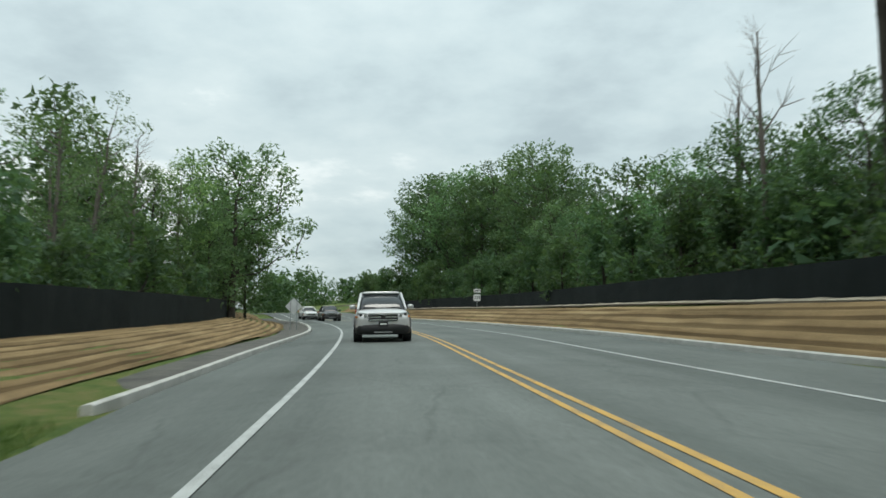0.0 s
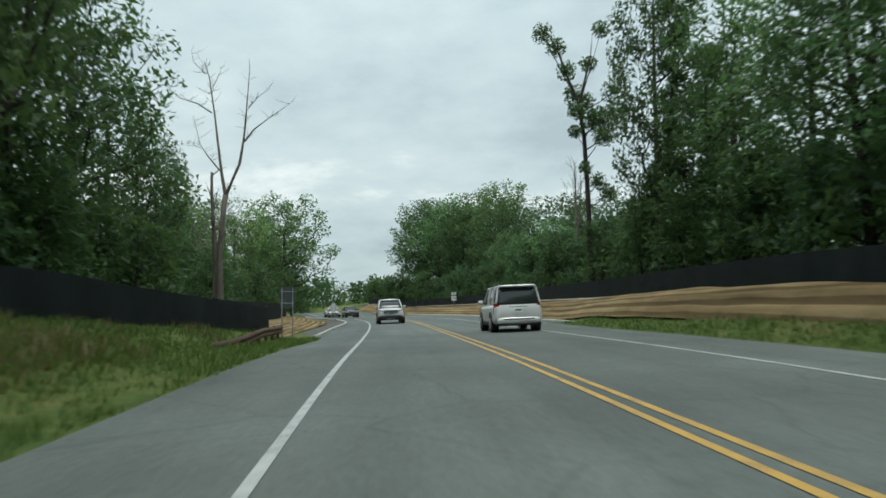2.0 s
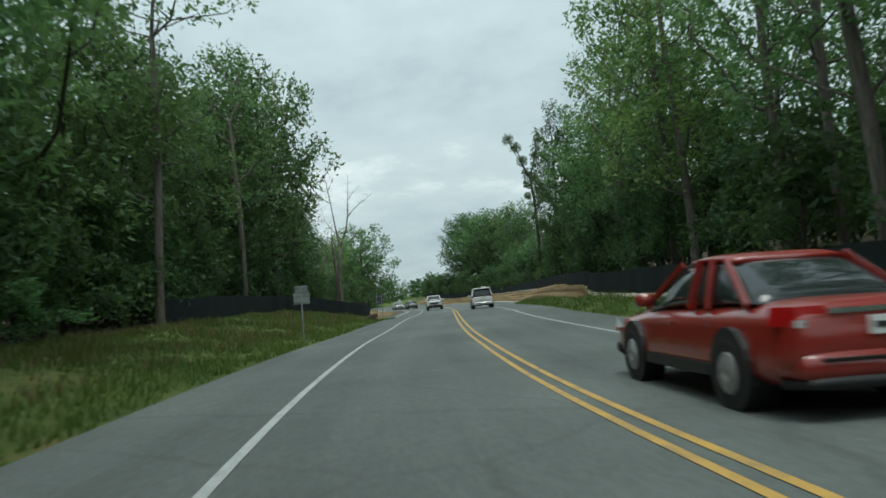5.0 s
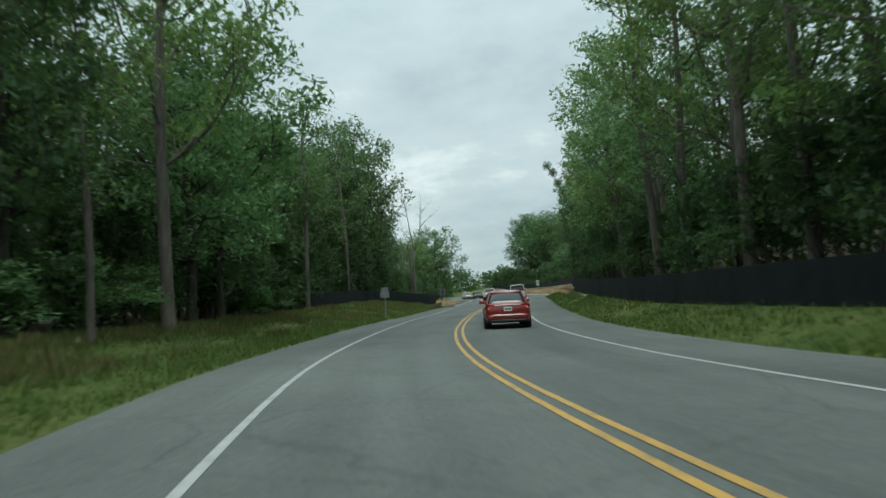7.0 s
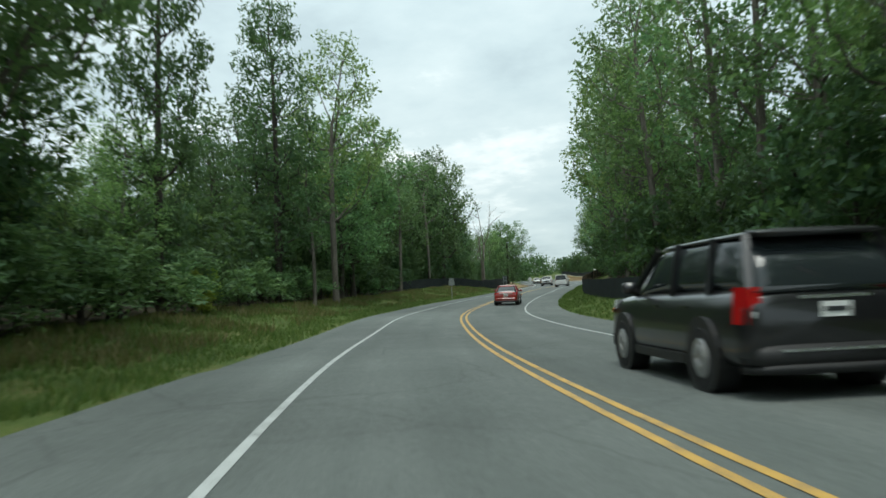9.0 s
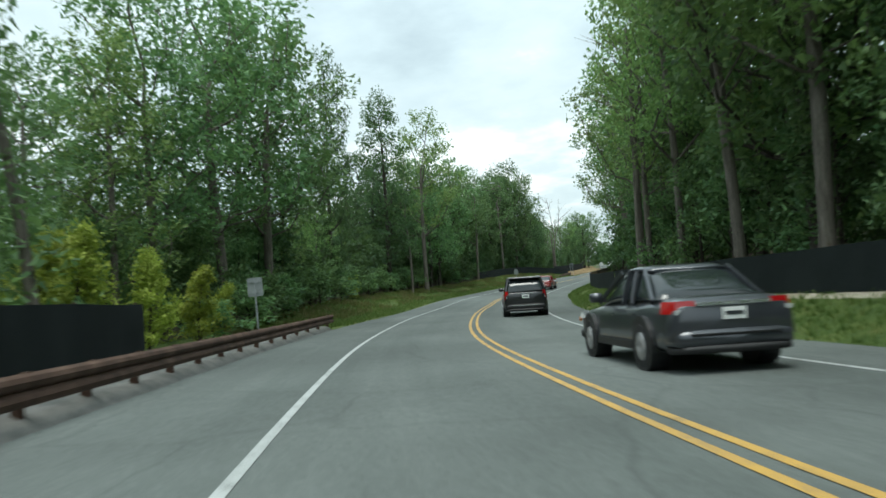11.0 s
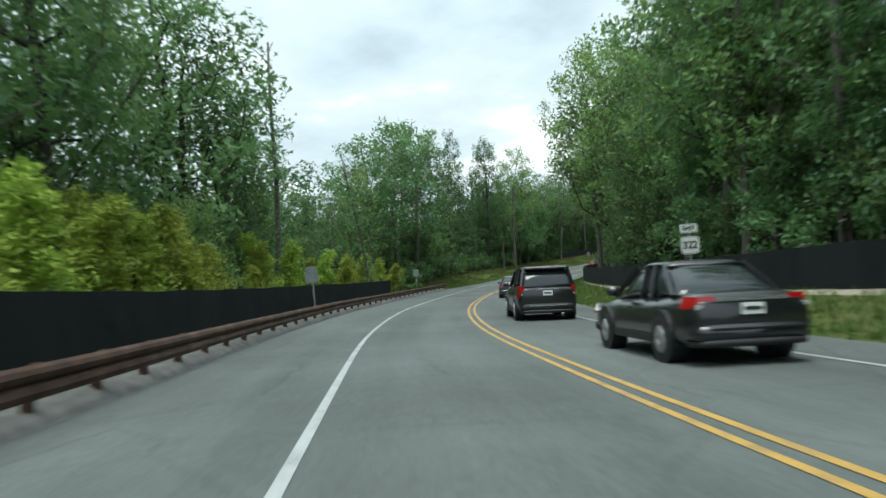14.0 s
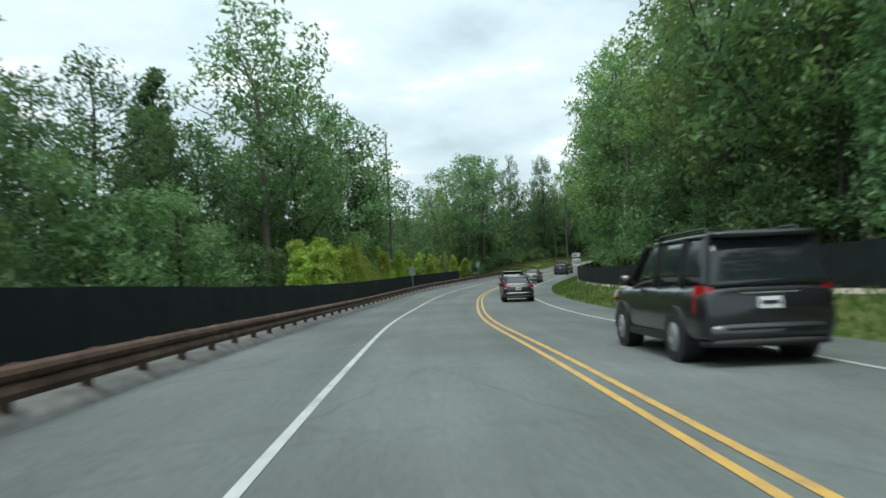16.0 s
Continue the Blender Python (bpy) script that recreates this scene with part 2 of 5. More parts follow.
SIGN_PALE = speckled("pale_sign_back", (0.42, 0.44, 0.44), (0.58, 0.60, 0.60), 0.5, 0.2, 2.0, 40.0, 0.002)
DARK_BACK = speckled("dark_sign_back", (0.035, 0.045, 0.048), (0.08, 0.095, 0.10), 0.6, 0.1, 2.0, 40.0, 0.002)
SIGN_WHITE = plain("sign_white", (0.84, 0.85, 0.83), 0.4)
SIGN_BLACK = plain("sign_black", (0.015, 0.015, 0.016), 0.5)
SILVER = make_car_paint("silver_paint", (0.62, 0.63, 0.63), 0.25, 0.3)
WHITE_PAINT = make_car_paint("white_paint", (0.72, 0.73, 0.73))
BLACK_PAINT = make_car_paint("black_paint", (0.012, 0.012, 0.014))
GREY_PAINT = make_car_paint("dark_grey_paint", (0.05, 0.055, 0.065), 0.3)
RED_PAINT = make_car_paint("red_paint", (0.27, 0.018, 0.012))
TRIM = plain("black_trim", (0.014, 0.014, 0.015), 0.55)
TYRE = plain("tyre_rubber", (0.016, 0.016, 0.017), 0.85)
ALLOY = speckled("alloy", (0.38, 0.38, 0.39), (0.55, 0.55, 0.56), 0.35, 0.8)
CHROME = speckled("chrome", (0.55, 0.56, 0.57), (0.7, 0.7, 0.71), 0.18, 1.0)


def make_glass():
    m = Mat("tinted_glass", 0.06, 0, 0.6)
    return m.colour((0.02, 0.026, 0.028)).m


def make_lens(name, col, rough=0.12):
    m = Mat(name, rough, 0, 0.6)
    m.b.inputs["Coat Weight"].default_value = 0.6
    return m.colour(col).m


GLASS = make_glass()
LAMP_CLEAR = make_lens("headlight_lens", (0.55, 0.57, 0.58))
LAMP_RED = make_lens("taillight_lens", (0.42, 0.01, 0.012))
LAMP_AMBER = make_lens("indicator_lens", (0.75, 0.22, 0.02))


# ---- mesh helpers ----
def link(name, verts, faces, mat, parent=None, label="", smooth=False, uvs=None):
    me = bpy.data.meshes.new(name)
    me.from_pydata([tuple(v) for v in verts], [], [tuple(f) for f in faces])
    if mat:
        me.materials.append(mat)
    if smooth:
        me.polygons.foreach_set("use_smooth", [True] * len(me.polygons))
    if uvs is not None:
        lay = me.uv_layers.new(name="UVMap")
        idx = np.empty(len(me.loops), dtype=np.int32)
        me.loops.foreach_get("vertex_index", idx)
        lay.data.foreach_set("uv", np.asarray(uvs, dtype=np.float32)[idx].ravel())
    me.update()
    ob = new(name, me)
    if parent:
        ob.parent = parent
    if label:
        tagged(ob, label)
    return ob


def share(ob, parent, m):
    """Another object on the same mesh, at the pose m under its parent."""
    o = new(ob.name.split(".")[0], ob.data)
    o.parent, o.matrix_basis = parent, m
    return o


class Geo:
    """Vertices and faces under collection."""

    def __init__(self):
        self.v, self.f = [], []

    def box(self, c, size, rot=None):
        n = len(self.v)
        for x in (-1, 1):
            for y in (-1, 1):
                for z in (-1, 1):
                    p = Vector((x * size[0] / 2, y * size[1] / 2, z * size[2] / 2))
                    self.v.append(Vector(c) + (rot @ p if rot else p))
        self.f += [(n, n + 1, n + 3, n + 2), (n + 4, n + 6, n + 7, n + 5), (n, n + 4, n + 5, n + 1), (n + 2, n + 3, n + 7, n + 6),
                   (n, n + 2, n + 6, n + 4), (n + 1, n + 5, n + 7, n + 3)]
        return self

    def tube(self, pts, radii, k=6, cap=True):
        pts = [Vector(p) for p in pts]
        n0 = len(self.v)
        for i, (p, r) in enumerate(zip(pts, radii)):
            d = (pts[min(i + 1, len(pts) - 1)] - pts[max(i - 1, 0)]).normalized()
            a = d.orthogonal().normalized() if abs(d.z) > 0.95 else d.cross(Vector((0, 0, 1))).normalized()
            b = d.cross(a)
            for j in range(k):
                w = 2 * math.pi * j / k
                self.v.append(p + (a * math.cos(w) + b * math.sin(w)) * r)
        for i in range(len(pts) - 1):
            for j in range(k):
                a0, a1 = n0 + i * k + j, n0 + i * k + (j + 1) % k
                self.f.append((a0, a1, a1 + k, a0 + k))
        if cap:
            self.f.append(tuple(n0 + j for j in reversed(range(k))))
            self.f.append(tuple(n0 + (len(pts) - 1) * k + j for j in range(k)))
        return self

    def loft(self, rings, closed_ends=True):
        n0, k = len(self.v), len(rings[0])
        for r in rings:
            self.v += [Vector(p) for p in r]
        for i in range(len(rings) - 1):
            for j in range(k):
                a0, a1 = n0 + i * k + j, n0 + i * k + (j + 1) % k
                self.f.append((a0, a1, a1 + k, a0 + k))
        if closed_ends:
            self.f.append(tuple(n0 + j for j in reversed(range(k))))
            self.f.append(tuple(n0 + (len(rings) - 1) * k + j for j in range(k)))
        return self

    def done(self, name, mat, parent=None, label="", smooth=False, bevel=0.0):
        ob = link(name, self.v, self.f, mat, parent, label, smooth)
        if bevel:
            bm = bmesh.new()
            bm.from_mesh(ob.data)
            bmesh.ops.bevel(bm, geom=bm.edges[:], offset=bevel, segments=2, affect="EDGES")
            bm.to_mesh(ob.data)
            bm.free()
        return ob


# ---- the road's line: points 15 m apart, first 240 m behind the start ----
CENTRE = [
    (-77.60, 224.98, 6.33), (-70.74, 211.64, 6.11), (-64.01, 198.23, 5.88), (-57.42, 184.75, 5.66), (-50.97, 171.22, 5.43), (-44.65, 157.61, 5.21),
    (-38.46, 143.95, 4.98), (-32.41, 130.22, 4.76), (-26.57, 116.40, 4.49), (-21.01, 102.47, 4.12), (-15.87, 88.38, 3.01), (-11.36, 74.07, 2.58),
    (-7.65, 59.54, 2.09), (-4.82, 44.81, 1.58), (-2.79, 29.86, 1.09), (-1.28, 14.90, 0.54), (-0.04, 0.10, 0.06), (1.12, -14.89, -0.41),
    (2.37, -29.77, -1.02), (3.77, -44.66, -1.52), (5.73, -59.53, -2.05), (8.74, -74.27, -2.46), (13.05, -88.48, -2.83), (17.91, -102.40, -3.00),
    (23.63, -116.00, -3.13), (30.50, -129.08, -3.04), (38.05, -141.78, -2.83), (46.47, -153.92, -2.56), (55.76, -165.53, -2.14), (65.41, -176.84, -1.57),
    (75.65, -187.70, -0.87), (85.96, -198.50, -0.27), (96.27, -209.30, 0.33)]
S0, STEP = -240.0, 15.0
_c = np.array(CENTRE)
_k = len(_c)


def centre(s):
    """Place on the road's line at s (Catmull-Rom), and the way back along it."""
    q = min(max((s - S0) / STEP, 0.0), _k - 1.001)
    i = int(q)
    t = q - i
    p = [_c[min(max(i + d, 0), _k - 1)] for d in (-1, 0, 1, 2)]
    if i == 0:
        p[0] = 2 * p[1] - p[2]
    if i == _k - 2:
        p[3] = 2 * p[2] - p[1]
    a, b, c = -p[0] + 3 * p[1] - 3 * p[2] + p[3], 2 * p[0] - 5 * p[1] + 4 * p[2] - p[3], p[2] - p[0]
    pos = 0.5 * (a * t ** 3 + b * t * t + c * t + 2 * p[1])
    d = -(0.5 * (3 * a * t * t + 2 * b * t + c))
    extra = s - (S0 + STEP * q)
    return pos - d / np.linalg.norm(d[:2]) * extra, d / np.linalg.norm(d[:2])


def smooth(a, b, x):
    t = min(max((x - a) / (b - a), 0.0), 1.0)
    return t * t * (3 - 2 * t)


BANK_S = (-60, -30, 0, 20, 40, 55, 75, 95, 115, 130, 150, 175, 215)
BANK = (1.33, 1.54, 1.55, 1.17, 0.19, -0.62, -0.78, 0.07, 0.06, -0.05, 0.05, 0.42, 0.59)


def bank(s):
    return math.tan(radians(float(np.interp(s, BANK_S, BANK))))


def left_edge(s):
    return -3.3 - 0.6 * smooth(95, 116, s) - 0.4 * (1 - smooth(-14, -6, s)) + 0.9 * (1 - smooth(-45, -20, s))


def right_edge(s):
    return 7.6 + 0.4 * (1 - smooth(85, 105, s)) + 0.7 * (1 - smooth(-14, -4, s))


def profile(s, u):
    """Height of the land above the road's plane."""
    le, re = left_edge(s), right_edge(s)
    if u > re:
        h = 1.0 * smooth(re - 0.3, 11.2, u) if u < 11.2 else 1.0 + 0.13 * (min(u, 60) - 11.2)
        return h
    if u < le:
        up = (0.85 + 0.45 * smooth(-8, 11, s) * (1 - smooth(25, 45, s))) * smooth(-le + 1.4 * (1 - smooth(-2, 12, s)), 9.5, -u) + 0.03 * max(-u - 9.5, 0)
        down = -0.1 * smooth(-le, 7, -u) - 0.02 * max(-u - 7, 0)
        mixv = smooth(92, 118, s)
        low = 0.45 * smooth(-le, 9.0, -u) + 0.05 * max(-u - 9.0, 0)
        far = 1 - smooth(-20, 0, s)
        up = up * (1 - far) + low * far
        up += 0.32 * smooth(5.5, 6.2, -u) * (1 - smooth(7.5, 10, -u)) * smooth(-13, -10.6, s) * (1 - smooth(-3, 8, s))
        return up * (1 - mixv) + down * mixv
    return 0.0


def spot(s, u, h=0.0, bare=False):
    """World place at s along the road, u to the right of its line, h above the land there."""
    c, d = centre(s)
    x, y = c[0] + d[1] * u, c[1] - d[0] * u
    fall = 0.085 * min(max(-u - 1.4, 0.0), 2.5) * (1 - smooth(-7, 6, s)) * (1 - smooth(4.8, 8.5, -u))
    z = c[2] + bank(s) * min(max(u, -9), 11) + (0.0 if bare else profile(s, u)) + h - fall
    return Vector((x, y, z))


def stand(s, u, h=0.0, turn=0.0, size=1.0, tilt=True):
    """A pose on the land: x to the right, y back along the road."""
    c, d = centre(s)
    yaw = math.atan2(-d[0], d[1])
    pitch = math.atan2(d[2], 1.0) if tilt else 0.0
    roll = -math.atan(bank(s)) if tilt else 0.0
    rot = Matrix.Rotation(yaw, 4, "Z") @ Matrix.Rotation(pitch, 4, "X") @ Matrix.Rotation(roll, 4, "Y") @ Matrix.Rotation(radians(turn), 4, "Z")
    sc = size if isinstance(size, tuple) else (size,) * 3
    return Matrix.Translation(spot(s, u, h)) @ rot @ Matrix.Diagonal((*sc, 1))


# ---- ground, road and markings ----
def build_ground():
    us = [-95, -75, -58, -45, -35, -28, -22, -17, -14, -12, -10.5, -9.5, -8.6, -7.8, -7.0, -6.3, -5.6, -5.0, -4.5, -4.0, -3.5, -2.5, 0,
          3, 6, 6.8, 7.3, 7.8, 8.3, 8.8, 9.3, 9.8, 10.3, 10.8, 11.3, 12.2, 14, 17, 21, 26, 33, 42, 55, 70, 95]
    ss = np.arange(-300, 291, 3.0)
    v, f = [], []
    for s in ss:
        for u in us:
            p = spot(s, u)
            inside = left_edge(s) + 0.12 < u < right_edge(s) - 0.12
            bump = 0.0 if inside else 0.05 * noise.noise(p * 0.8) + 0.12 * noise.noise(p * 0.23) * smooth(0, 6, max(left_edge(s) - u, u - right_edge(s)))
            p.z += -0.10 if inside else bump - 0.015
            v.append(p)
    n = len(us)
    for i in range(len(ss) - 1):
        for j in range(n - 1):
            a = i * n + j
            f.append((a, a + n, a + n + 1, a + 1))
    # outer skirt to the horizon
    m = len(ss)
    loop = [j for j in range(n)] + [i * n + n - 1 for i in range(1, m)] + [(m - 1) * n + j for j in range(n - 2, -1, -1)] + [i * n for i in range(m - 2, 0, -1)]
    mid = Vector((0, 0, 0))
    for k in loop:
        mid += v[k] / len(loop)
    ring = []
    for k in loop:
        d = v[k] - mid
        d.z = 0
        ring.append(len(v))
        v.append(Vector((mid.x + d.x * 9, mid.y + d.y * 9, v[k].z + 1.0)))
    for i in range(len(loop)):
        j = (i + 1) % len(loop)
        f.append((loop[i], loop[j], ring[j], ring[i]))
    tagged(link("ground", v, f, GROUND, smooth=True), "rough grassy ground with dry patches along the wooded road", "ground", kind="structure")


def ribbon(name, mat, s0, s1, lo, hi, h, step=2.5, cols=1, bare=True, wob=0.0, label="", category="", rise=None):
    """A strip along the road between the offsets lo(s) and hi(s)."""
    v, f, uv = [], [], []
    k = max(2, int(abs(s1 - s0) / step) + 1)
    for s in np.linspace(s0, s1, k):
        a, b = lo(s), hi(s)
        for j in range(cols + 1):
            u = a + (b - a) * j / cols
            p = spot(s, u, h, bare)
            if rise:
                p.z += rise(s, u, j)
            if wob:
                q = spot(s, u + wob * noise.noise(Vector((s * 0.5, u, 3.1))), h, bare)
                p.x, p.y = q.x, q.y
            v.append(p)
            uv.append((u / 10, s / 10))
    for i in range(k - 1):
        for j in range(cols):
            a = i * (cols + 1) + j
            f.append((a, a + cols + 1, a + cols + 2, a + 1))
    ob = link(name, v, f, mat, smooth=True, uvs=uv)
    return tagged(ob, label, category, kind="structure")


build_ground()
ribbon("road", ASPHALT, -250, 260, left_edge, right_edge, 0.0, cols=10, label="worn grey asphalt two-lane road with paved shoulders", category="road")
for off, col, nm, lab in ((-1.17, WHITE_LINE, "edge_line", "worn white edge line painted on the asphalt"), (5.72, WHITE_LINE, "edge_line", "thin white edge line painted on the asphalt"),
                          (2.14, YELLOW_LINE, "centre_line", "yellow line of the double centre marking"), (2.40, YELLOW_LINE, "centre_line", "yellow line of the double centre marking")):
    w = 0.053 if col is WHITE_LINE else 0.05
    ribbon(nm, col, -245, 255, lambda s, o=off, w=w: o - w + (0.1 * smooth(125, 170, s) if o < 0 else 0.0), lambda s, o=off, w=w: o + w + (0.1 * smooth(125, 170, s) if o < 0 else 0.0), 0.007, label=lab, category="road marking")
LITTER = speckled("leaf_litter", (0.030, 0.024, 0.014), (0.085, 0.065, 0.036), 0.95, 0, 0.6, 25.0, 0.04)
for lo_u, hi_u, lab in ((-70, -10.6, "brown leaf litter under the trees"), (12.0, 70, "brown leaf litter under the trees on the rise")):
    ribbon("forest_floor", LITTER, -130, 240, lambda s, v=lo_u: v + (0.5 * noise.noise(Vector((s * 0.3, 2, 7))) if v > 0 else 0), lambda s, v=hi_u: v + (0.5 * noise.noise(Vector((s * 0.3, 1, 7))) if v < 0 else 0), 0.04, 2.5, 16, False, label=lab, category="ground", rise=lambda s, u, j: 0.2 * smooth(15, 24, abs(u)))
# dark patched strip behind the kerb, straw erosion mats on the banks
ribbon("verge_strip", GRAVEL, -95, -10.7, lambda s: -5.6 + 0.7 * (1 - smooth(-45, -20, s)), lambda s: -3.9 + 0.9 * (1 - smooth(-45, -20, s)), 0.07, rise=lambda s, u, j: -0.16 * smooth(-17, -11, s), label="dark gravelly strip between the kerb and the straw mat", category="verge")
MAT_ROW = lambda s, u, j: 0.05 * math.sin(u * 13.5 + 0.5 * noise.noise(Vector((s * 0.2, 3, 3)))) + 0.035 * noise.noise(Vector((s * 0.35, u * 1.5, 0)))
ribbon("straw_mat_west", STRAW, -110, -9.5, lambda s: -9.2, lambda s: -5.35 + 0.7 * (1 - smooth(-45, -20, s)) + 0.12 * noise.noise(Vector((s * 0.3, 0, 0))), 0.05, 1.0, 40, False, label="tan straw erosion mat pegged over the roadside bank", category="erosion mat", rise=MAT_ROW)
TAIL = lambda s: min(max((s - 20.5) / 2.8, 0), 1)
EAST_TOE = lambda s: 8.85 + 0.12 * smooth(-14, -2, s) + 0.22 * smooth(-2, 14, s) + 0.45 * TAIL(s) + 0.1 * noise.noise(Vector((s * 0.3, 5, 0))) * (1 - smooth(14, 20, s))
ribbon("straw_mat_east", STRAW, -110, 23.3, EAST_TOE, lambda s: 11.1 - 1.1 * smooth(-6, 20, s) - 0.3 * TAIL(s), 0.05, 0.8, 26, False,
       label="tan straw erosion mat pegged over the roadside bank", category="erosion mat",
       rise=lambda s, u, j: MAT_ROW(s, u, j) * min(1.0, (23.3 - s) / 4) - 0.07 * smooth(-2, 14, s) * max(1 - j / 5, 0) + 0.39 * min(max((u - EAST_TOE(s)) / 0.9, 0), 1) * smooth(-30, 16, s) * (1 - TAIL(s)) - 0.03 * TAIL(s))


def kerb(s0, s1, ufun, label):
    root = new("kerb")
    tagged(root, label, "kerb", kind="structure")
    s = s0
    while s < s1 - 0.2:
        e = min(s + 3.0, s1) - 0.02
        g = Geo()
        rings = []
        for q in np.linspace(s, e, 4):
            u = ufun(q)
            rings.append([spot(q, u - 0.09, -0.1, True), spot(q, u - 0.09, 0.13, True), spot(q, u - 0.06, 0.155, True), spot(q, u + 0.06, 0.155, True), spot(q, u + 0.09, 0.13, True), spot(q, u + 0.09, -0.1, True)])
        g.loft(rings).done("kerb_stone", CONCRETE, root)
        s += 3.0


kerb(-95, -10.6, lambda q: -3.82 + 0.9 * (1 - smooth(-45, -20, q)), "pale concrete kerb along the paved shoulder")
kerb(-95, -6.5, lambda q: 8.72, "pale concrete kerb at the foot of the straw bank")


# ---- fences of black fabric ----
def fence(s0, s1, ufun, height, label, hem=True, low=0.0):
    root = new("fabric_fence")
    tagged(root, label, "fence")
    n = int((s1 - s0) / 0.75)
    v, f, hv, hf = [], [], [], []
    for i in range(n + 1):
        s = s0 + (s1 - s0) * i / n
        u = ufun(s)
        sag = 0.03 * noise.noise(Vector((s * 0.4, u, 0)))
        for q, t in enumerate((0.0, 0.35, 0.7, 1.0)):
            w = 0.035 * noise.noise(Vector((s * 0.9, t * 3, 7))) * (1 - abs(t - 0.5))
            v.append(spot(s, u + w, low + t * height + (sag if q == 3 else 0)))
        if hem:
            side = -1 if u > 0 else 1
            hv += [spot(s, u + side * 0.06, low - 0.03), spot(s, u + side * 0.05, low + 0.05 + 0.05 * noise.noise(Vector((s, 1, 2)))), spot(s, u + side * 0.22, low - 0.01)]
    for i in range(n):
        for q in range(3):
            a = i * 4 + q
            f.append((a, a + 4, a + 5, a + 1))
        if hem:
            a = i * 3
            hf += [(a, a + 3, a + 4, a + 1), (a + 1, a + 4, a + 5, a + 2)]
    ob = link("fabric", v, f, FABRIC, root)
    mod = ob.modifiers.new("thickness", "SOLIDIFY")
    mod.thickness = 0.012
    if hem:
        link("hem", hv, hf, PALE, root, "pale folded strip at the foot", smooth=True)
    first = None
    s = s0 + 0.1
    while s < s1:
        u = ufun(s)
        if first is None:
            first = Geo().box((0, 0, height / 2), (0.05, 0.05, height + 0.1)).done("post", STAKE, root)
            first.matrix_basis = Matrix.Translation(spot(s, u + (0.11 if u > 0 else -0.11), low))
        else:
            share(first, root, Matrix.Translation(spot(s, u + (0.11 if u > 0 else -0.11), low)) @ Matrix.Rotation(0.06 * math.sin(s * 7), 4, "Y"))
        s += 3.0
    return root


fence(-110, -12, lambda s: -9.2, 1.5, "black woven fabric fence on stakes above the straw bank", hem=False)
fence(-10.7, 36, lambda s: -6.15 - 3.45 * smooth(-9.5, 25, s), 1.12, "black woven fabric fence on stakes above the grass", hem=False)
fence(-110, 20.6, lambda s: 11.3 - 1.1 * smooth(-6, 20, s), 0.95, "black woven fabric fence on stakes above the straw bank", low=0.2)
fence(20.4, 38, lambda s: 9.9 + 0.3 * (1 - smooth(20.5, 24.2, s)), 1.08, "black woven fabric fence with a pale torn foot strip")
fence(37.9, 100, lambda s: 9.9, 1.05, "black woven fabric fence on stakes along the grass bank", hem=False)
fence(100.3, 250, lambda s: 9.9, 1.08, "black woven fabric fence with a pale foot strip")
fence(128, 255, lambda s: -5.25, 1.5, "taut black fabric fence behind the rusty guard rail", hem=False)


# ---- guard rails ----
def w_section():
    return [(0.0, -0.03), (0.055, 0.005), (0.08, 0.06), (0.055, 0.115), (0.0, 0.155), (0.055, 0.195), (0.08, 0.25), (0.055, 0.305), (0.0, 0.34)]


def guard_rail(s0, s1, u, label, bury=0, sunk=0.0):
    root = new("guard_rail")
    tagged(root, label, "guard rail")
    s = s0
    sec = w_section()
    while s < s1 - 0.5:
        e = min(s + 3.81, s1)
        rings = []
        for q in np.linspace(s - 0.1, e, 6):
            drop = -sunk
            if bury == 1:
                drop -= 0.55 * smooth(s1 - 11, s1, q)
            rings.append([spot(q, u + o, 0.30 + h + drop) for o, h in sec] + [spot(q, u + o - 0.012, 0.30 + h + drop) for o, h in reversed(sec)])
        Geo().loft(rings).done("rail_beam", RUST, root)
        s += 3.81
    first = firstb = None
    s = s0 + 0.4
    while s < s1 - (5 if bury else 0.2):
        m = Matrix.Translation(spot(s, u - 0.14, -sunk - (0.62 * smooth(s1 - 11, s1, s) if bury else 0.0))) @ Matrix.Rotation(math.atan2(-centre(s)[1][0], centre(s)[1][1]), 4, "Z")
        if first is None:
            g = Geo().box((0, -0.05, 0.17), (0.11, 0.012, 0.8)).box((0, 0.05, 0.17), (0.11, 0.012, 0.8)).box((0, 0, 0.17), (0.01, 0.09, 0.8))
            first = g.done("post", RUST, root)
            first.matrix_basis = m
            firstb = Geo().box((0.10, 0, 0.5), (0.10, 0.13, 0.3)).done("block", RUST, root, bevel=0.008)
            firstb.matrix_basis = m
        else:
            share(first, root, m)
            share(firstb, root, m)
        s += 1.905
    return root


guard_rail(110.5, 255, -4.0, "rusty weathering-steel guard rail along the shoulder")
guard_rail(-9.1, 6.2, -5.3, "short rusty guard rail sinking into the grass", bury=1, sunk=-0.03)


# ---- signs ----
def panel(g, x, z, w, h, y=0.0, t=0.012):
    return g.box((x, y, z), (w, t, h))


def rounded(w, h, r, n=5):
    pts = []
    for cx, cz, a0 in ((w / 2 - r, h / 2 - r, 0), (-w / 2 + r, h / 2 - r, 90), (-w / 2 + r, -h / 2 + r, 180), (w / 2 - r, -h / 2 + r, 270)):
        for i in range(n + 1):
            a = radians(a0 + 90 * i / n)
            pts.append((cx + r * math.cos(a), cz + r * math.sin(a)))
    return pts


def plate(name, outline, y, thick, z, mat, parent, label=""):
    g = Geo()
    g.loft([[(x, y + thick, z + q) for x, q in outline], [(x, y, z + q) for x, q in outline]])
    return g.done(name, mat, parent, label)


